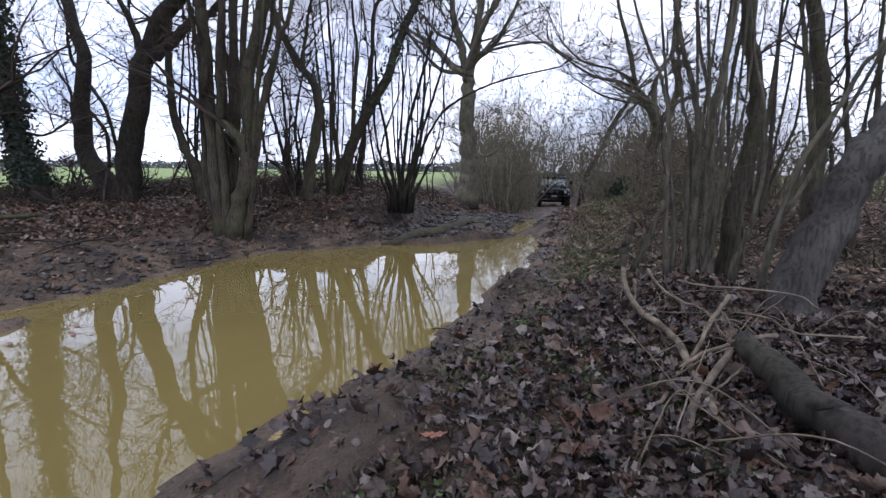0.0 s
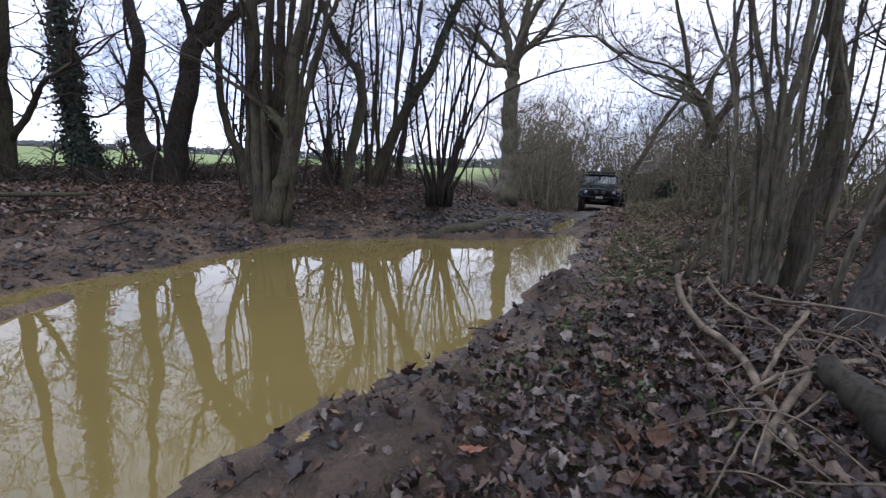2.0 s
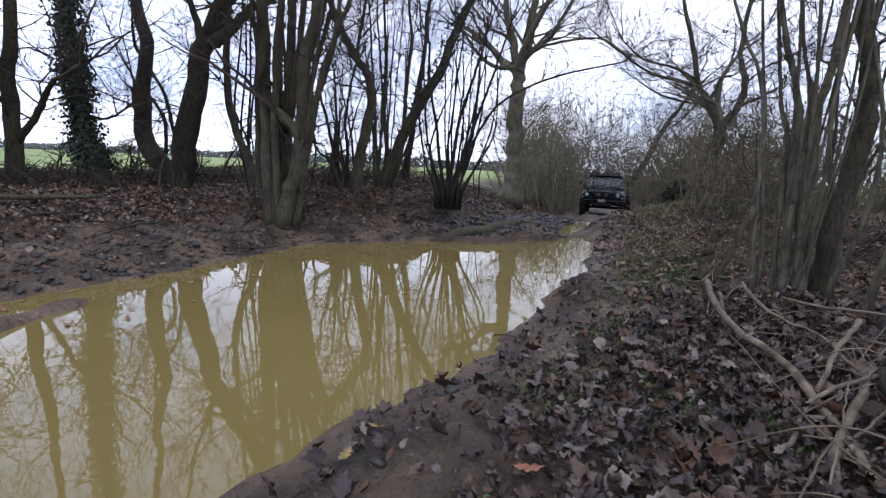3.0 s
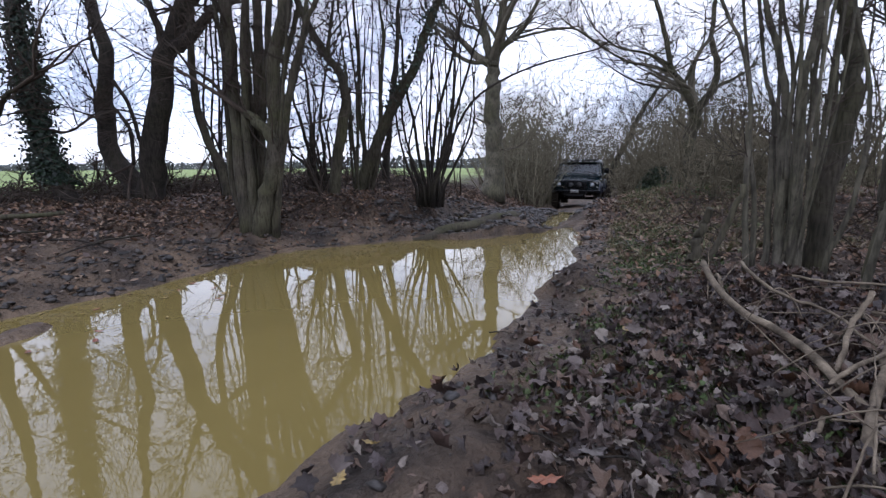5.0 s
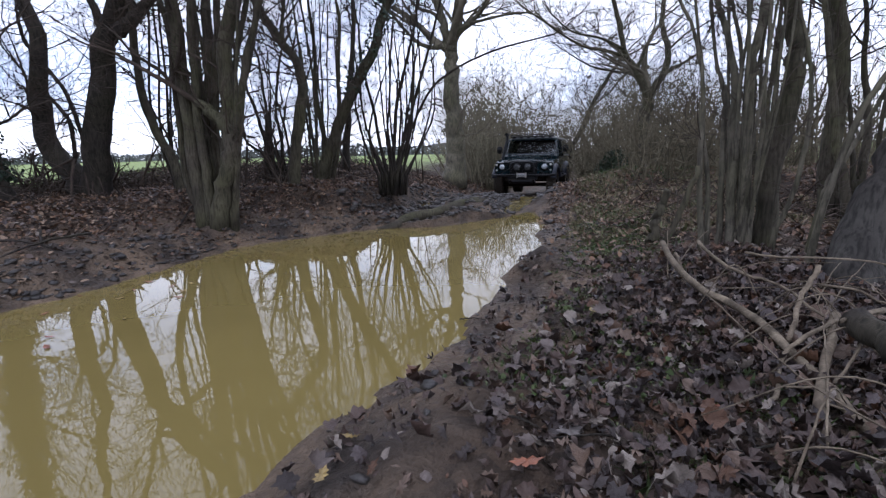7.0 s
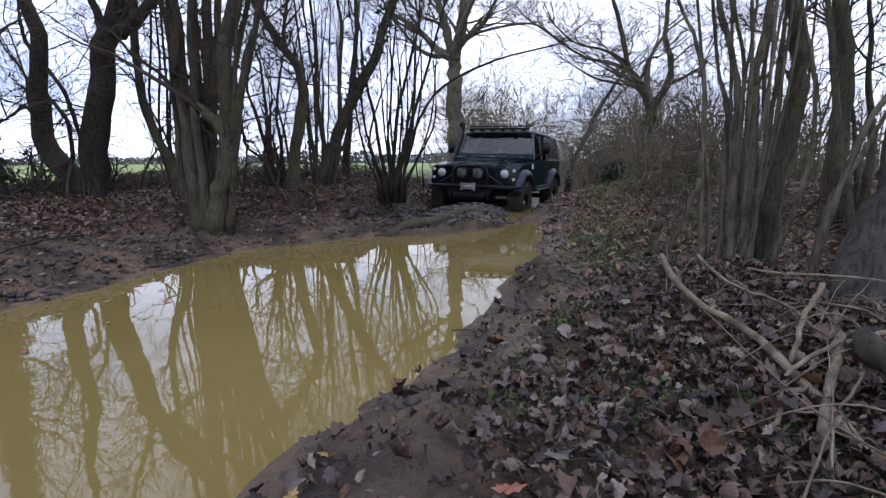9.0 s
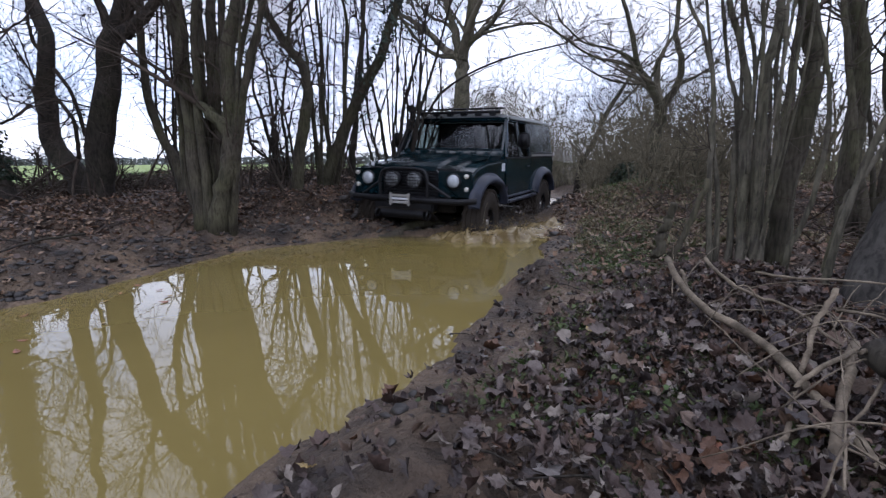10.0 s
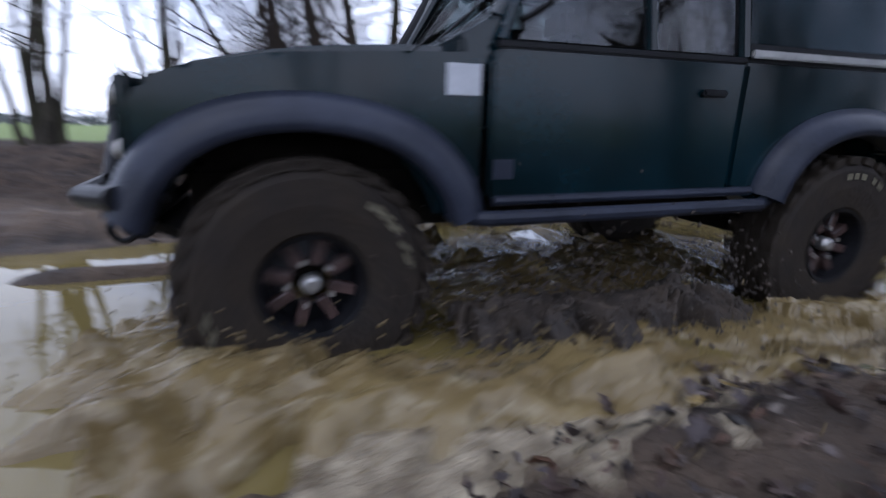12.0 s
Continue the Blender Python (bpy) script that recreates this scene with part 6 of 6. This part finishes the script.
for x, y, size, shape, mat, label, turn in (
        (0.327, 3.71, 0.03, OAK, LEAF_YELLOW, "yellow leaf on wet mud", 20), (0.36, 3.5, 0.04, OAK, LEAF_YELLOW, "tan leaf at the water's edge", 100),
        (1.34, 4.1, 0.045, PLAIN, LEAF_RED, "bright russet leaf among brown ones", 70), (0.93, 3.82, 0.05, MAPLE, LEAF_PALE, "pale upturned maple leaf", 40),
        (0.84, 3.63, 0.045, OAK, LEAF_RED, "russet oak leaf among brown ones", 200), (1.1, 3.45, 0.05, MAPLE, LEAF_PALE, "pale grey maple leaf", 150), (0.56, 4.68, 0.035, PLAIN, LEAF_PALE, "pale leaf on the mud", 310),
        (1.5, 3.45, 0.06, MAPLE, LEAF_PALE, "pale tan maple leaf", 250), (0.6, 4.8, 0.035, OAK, LEAF_PALE, "pale leaf on the mud", 10), (1.0, 4.9, 0.05, PLAIN, LEAF_YELLOW, "tan leaf among brown ones", 120)):
    single_leaf(x, y, size, shape, mat, label, turn)
for i in range(16):
    single_leaf(rng_s.uniform(-2.5, -1.6), rng_s.uniform(3.9, 5.4), rng_s.uniform(0.02, 0.04), PLAIN, LEAF_RED if i % 3 else LEAF_YELLOW, "brown leaf afloat on the puddle", rng_s.uniform(0, 360), 0.004)
# ---- water thrown up by the wheels: stiff pieces that travel and heave ----
def ridge(name, path, heights, widths, seed, label, mat=M_CHURN, across=44, along=260, rough=1.0):
    """A broken wave along a path beside the vehicle, at water level."""
    line = [Vector((x, y, 0)) for x, y in path]
    line = curve_through(line, along)
    run = sum((b - a).length for a, b in zip(line, line[1:]))
    verts, faces = [], []
    for i, p in enumerate(line):
        u = i / along
        t = (line[min(i + 1, along)] - line[max(i - 1, 0)]).normalized()
        side = Vector((-t.y, t.x, 0))
        h = float(np.interp(u, np.linspace(0, 1, len(heights)), heights))
        w = float(np.interp(u, np.linspace(0, 1, len(widths)), widths))
        ragged = w * (0.7 + 0.75 * noise.turbulence(Vector((u * 26, seed, 0.3)), 3, False))
        for k in range(across + 1):
            v = k / across * 2 - 1
            q = p + side * (v * ragged)
            env = max(0.0, 1 - v * v) ** 0.9
            lump = noise.turbulence(Vector((q.x * 3.4 + seed, q.y * 3.4, seed * 0.7)), 3, False)
            fine = noise.turbulence(Vector((u * run * 6 + seed, v * 2.6, seed)), 5, False)
            crest = max(0.0, lump - 0.35)
            z = h * env * (0.26 + 0.54 * rough * crest + 0.24 * rough * fine * (0.35 + lump)) + 0.02 * (1 + fine) * min(1, env * 4) - 0.045 * (1 - env)
            lean = side * (-0.35 * z * (0.3 + lump)) + t * (0.2 * z * (fine - 0.4))
            verts.append(q + lean + Vector((0, 0, z)))
    n = across + 1
    for i in range(along):
        for k in range(across):
            a = i * n + k
            faces.append((a, a + 1, a + n + 1, a + n))
    ob = mesh_object(name, verts, faces, mat)
    return tagged(ob, label, "water splash")


def spray(name, path, reach, tall, count, size, seed, label, mat):
    """Drops and gobbets in the air over a wave, joined."""
    rng = random.Random(seed)
    line = curve_through([Vector((x, y, 0)) for x, y in path], 60)
    ico = bmesh.new()
    bmesh.ops.create_icosphere(ico, subdivisions=1, radius=1)
    tv = [v.co.copy() for v in ico.verts]
    tf = [[v.index for v in f.verts] for f in ico.faces]
    ico.free()
    verts, faces = [], []
    for _ in range(count):
        p = line[rng.randint(0, 60)] + Vector((rng.gauss(0, reach), rng.gauss(0, reach), abs(rng.gauss(0, tall)) + 0.02))
        s = size * rng.uniform(0.2, 1.0) ** 2 + 0.002
        d = Vector((rng.gauss(0, 1), rng.gauss(0, 1), rng.gauss(0, 1))).normalized()
        i0 = len(verts)
        for v in tv:
            verts.append(p + (v + d * v.dot(d) * rng.uniform(0.2, 1.5)) * s * rng.uniform(0.8, 1.2))
        faces += [[i0 + i for i in f] for f in tf]
    return tagged(mesh_object(name, verts, faces, mat), label, "water splash", kind="stuff")


BOW_L = [(1.62, 0.35), (1.72, 0.75), (1.5, 1.12), (0.9, 1.38), (0.1, 1.5), (-0.9, 1.55), (-2.0, 1.5), (-3.2, 1.45)]
BOW_R = [(1.7, -0.5), (1.75, -0.85), (1.5, -1.15), (0.9, -1.35), (0.0, -1.4), (-1.2, -1.35)]
splash_pieces = [
    (ridge("bow_wave", BOW_L, [0.1, 0.3, 0.36, 0.33, 0.26, 0.22, 0.16, 0.08], [0.22, 0.4, 0.5, 0.52, 0.46, 0.42, 0.36, 0.28], 3.1, "ochre wave thrown up by the front wheel"), 0.03, 0.0),
    (ridge("inner_wave", [(1.3, 0.98), (0.8, 1.1), (0.2, 1.08), (-0.5, 1.1), (-1.1, 1.15), (-1.9, 1.1), (-3.0, 1.1)], [0.12, 0.16, 0.16, 0.2, 0.28, 0.2, 0.07], [0.3, 0.36, 0.4, 0.42, 0.42, 0.4, 0.3], 5.7, "churned brown wave along the vehicle's side"), 0.025, 1.4),
    (ridge("side_wave", BOW_R, [0.1, 0.36, 0.42, 0.4, 0.3, 0.12], [0.16, 0.24, 0.3, 0.3, 0.28, 0.22], 7.9, "wave thrown up on the field side"), 0.02, 2.2),
    (ridge("wake", [(1.5, 0.0), (0.6, 0.0), (-0.6, 0.0), (-1.8, 0.0), (-3.2, 0.05), (-4.6, 0.1)], [0.1, 0.24, 0.26, 0.2, 0.12, 0.04], [0.9, 1.0, 1.1, 1.25, 1.3, 1.2], 9.3, "churned muddy wake under and behind the vehicle", across=90), 0.015, 3.0),
    (ridge("rear_splash", [(-0.7, 0.95), (-1.0, 1.2), (-1.5, 1.25), (-2.0, 1.0)], [0.16, 0.32, 0.28, 0.1], [0.18, 0.26, 0.26, 0.2], 11.2, "splash thrown up by the rear wheel", along=140), 0.03, 4.1),
    (ridge("foam_line", [(1.3, 1.5), (0.4, 1.64), (-0.6, 1.7), (-1.8, 1.68), (-3.2, 1.5), (-4.4, 1.25)], [0.06, 0.22, 0.34, 0.4, 0.36, 0.1], [0.2, 0.34, 0.46, 0.56, 0.54, 0.3], 13.6, "pale foam washing against the bank", M_FOAM, across=30), 0.01, 5.0),
    (ridge("mud_curtain", [(0.72, 0.8), (0.2, 0.86), (-0.3, 0.84), (-0.6, 0.8)], [0.3, 0.42, 0.4, 0.25], [0.16, 0.3, 0.3, 0.2], 17.3, "dark mud and water flung up under the sill", M_MUDDY, along=150), 0.02, 3.7),
    (spray("mud_spray", [(0.75, 0.85), (0.2, 0.9), (-0.5, 0.92)], 0.14, 0.2, 2600, 0.006, 18, "flecks of dark mud in the air", M_MUDDY), 0.04, 2.6),
    (spray("spray", BOW_L[1:6], 0.16, 0.09, 2200, 0.0045, 15, "drops of muddy water in the air", M_CHURN), 0.05, 0.6),
]


def motions():
    """Drives the vehicle along the lane with its wheels turning, and raises the water round it."""
    walk(truck, [(t, pose(x, y, z, roll, -pitch, yaw)) for t, x, y, z, roll, pitch, yaw in TRUCK_ROWS])
    ts = [r[0] for r in TRUCK_ROWS]
    gone = np.concatenate([[0], np.cumsum([math.dist(a[1:3], b[1:3]) for a, b in zip(TRUCK_ROWS, TRUCK_ROWS[1:])])])
    for k, wheel in enumerate(truck_wheels):
        base, rows = wheel.matrix_basis.translation.copy(), []
        for i in range(121):
            turn = math.degrees(float(np.interp(i / 10, ts, gone)) / TYRE_R)
            steer = float(np.interp(i / 10, [9.3, 10.5, 11.5, 12], [0, 9, 10, 6])) if base.x > 0 else 0.0
            rows.append((i / 10, pose(*base, 0, turn + 23 * k, steer)))
        walk(wheel, rows)
    for piece, heave, phase in splash_pieces:
        x0, y0, yaw0 = (float(np.interp(9.3, ts, [r[k] for r in TRUCK_ROWS])) for k in (1, 2, 6))
        rows = [(0, pose(x0, y0, -0.95, 0, 0, yaw0)), (9.2, pose(x0, y0, -0.95, 0, 0, yaw0))]
        for i in range(93, 121):
            t = i / 10
            x, y, yaw = (float(np.interp(t, ts, [r[k] for r in TRUCK_ROWS])) for k in (1, 2, 6))
            up = float(np.interp(t, [9.3, 9.7, 10.2, 10.7, 12], [-0.6, -0.09, -0.05, -0.01, 0.0]))
            rows.append((t, pose(x, y, up + heave * math.sin(7 * t + phase), 1.2 * math.sin(6 * t + phase), 1.0 * math.sin(8 * t + phase), yaw)))
        walk(piece, rows)


motions()
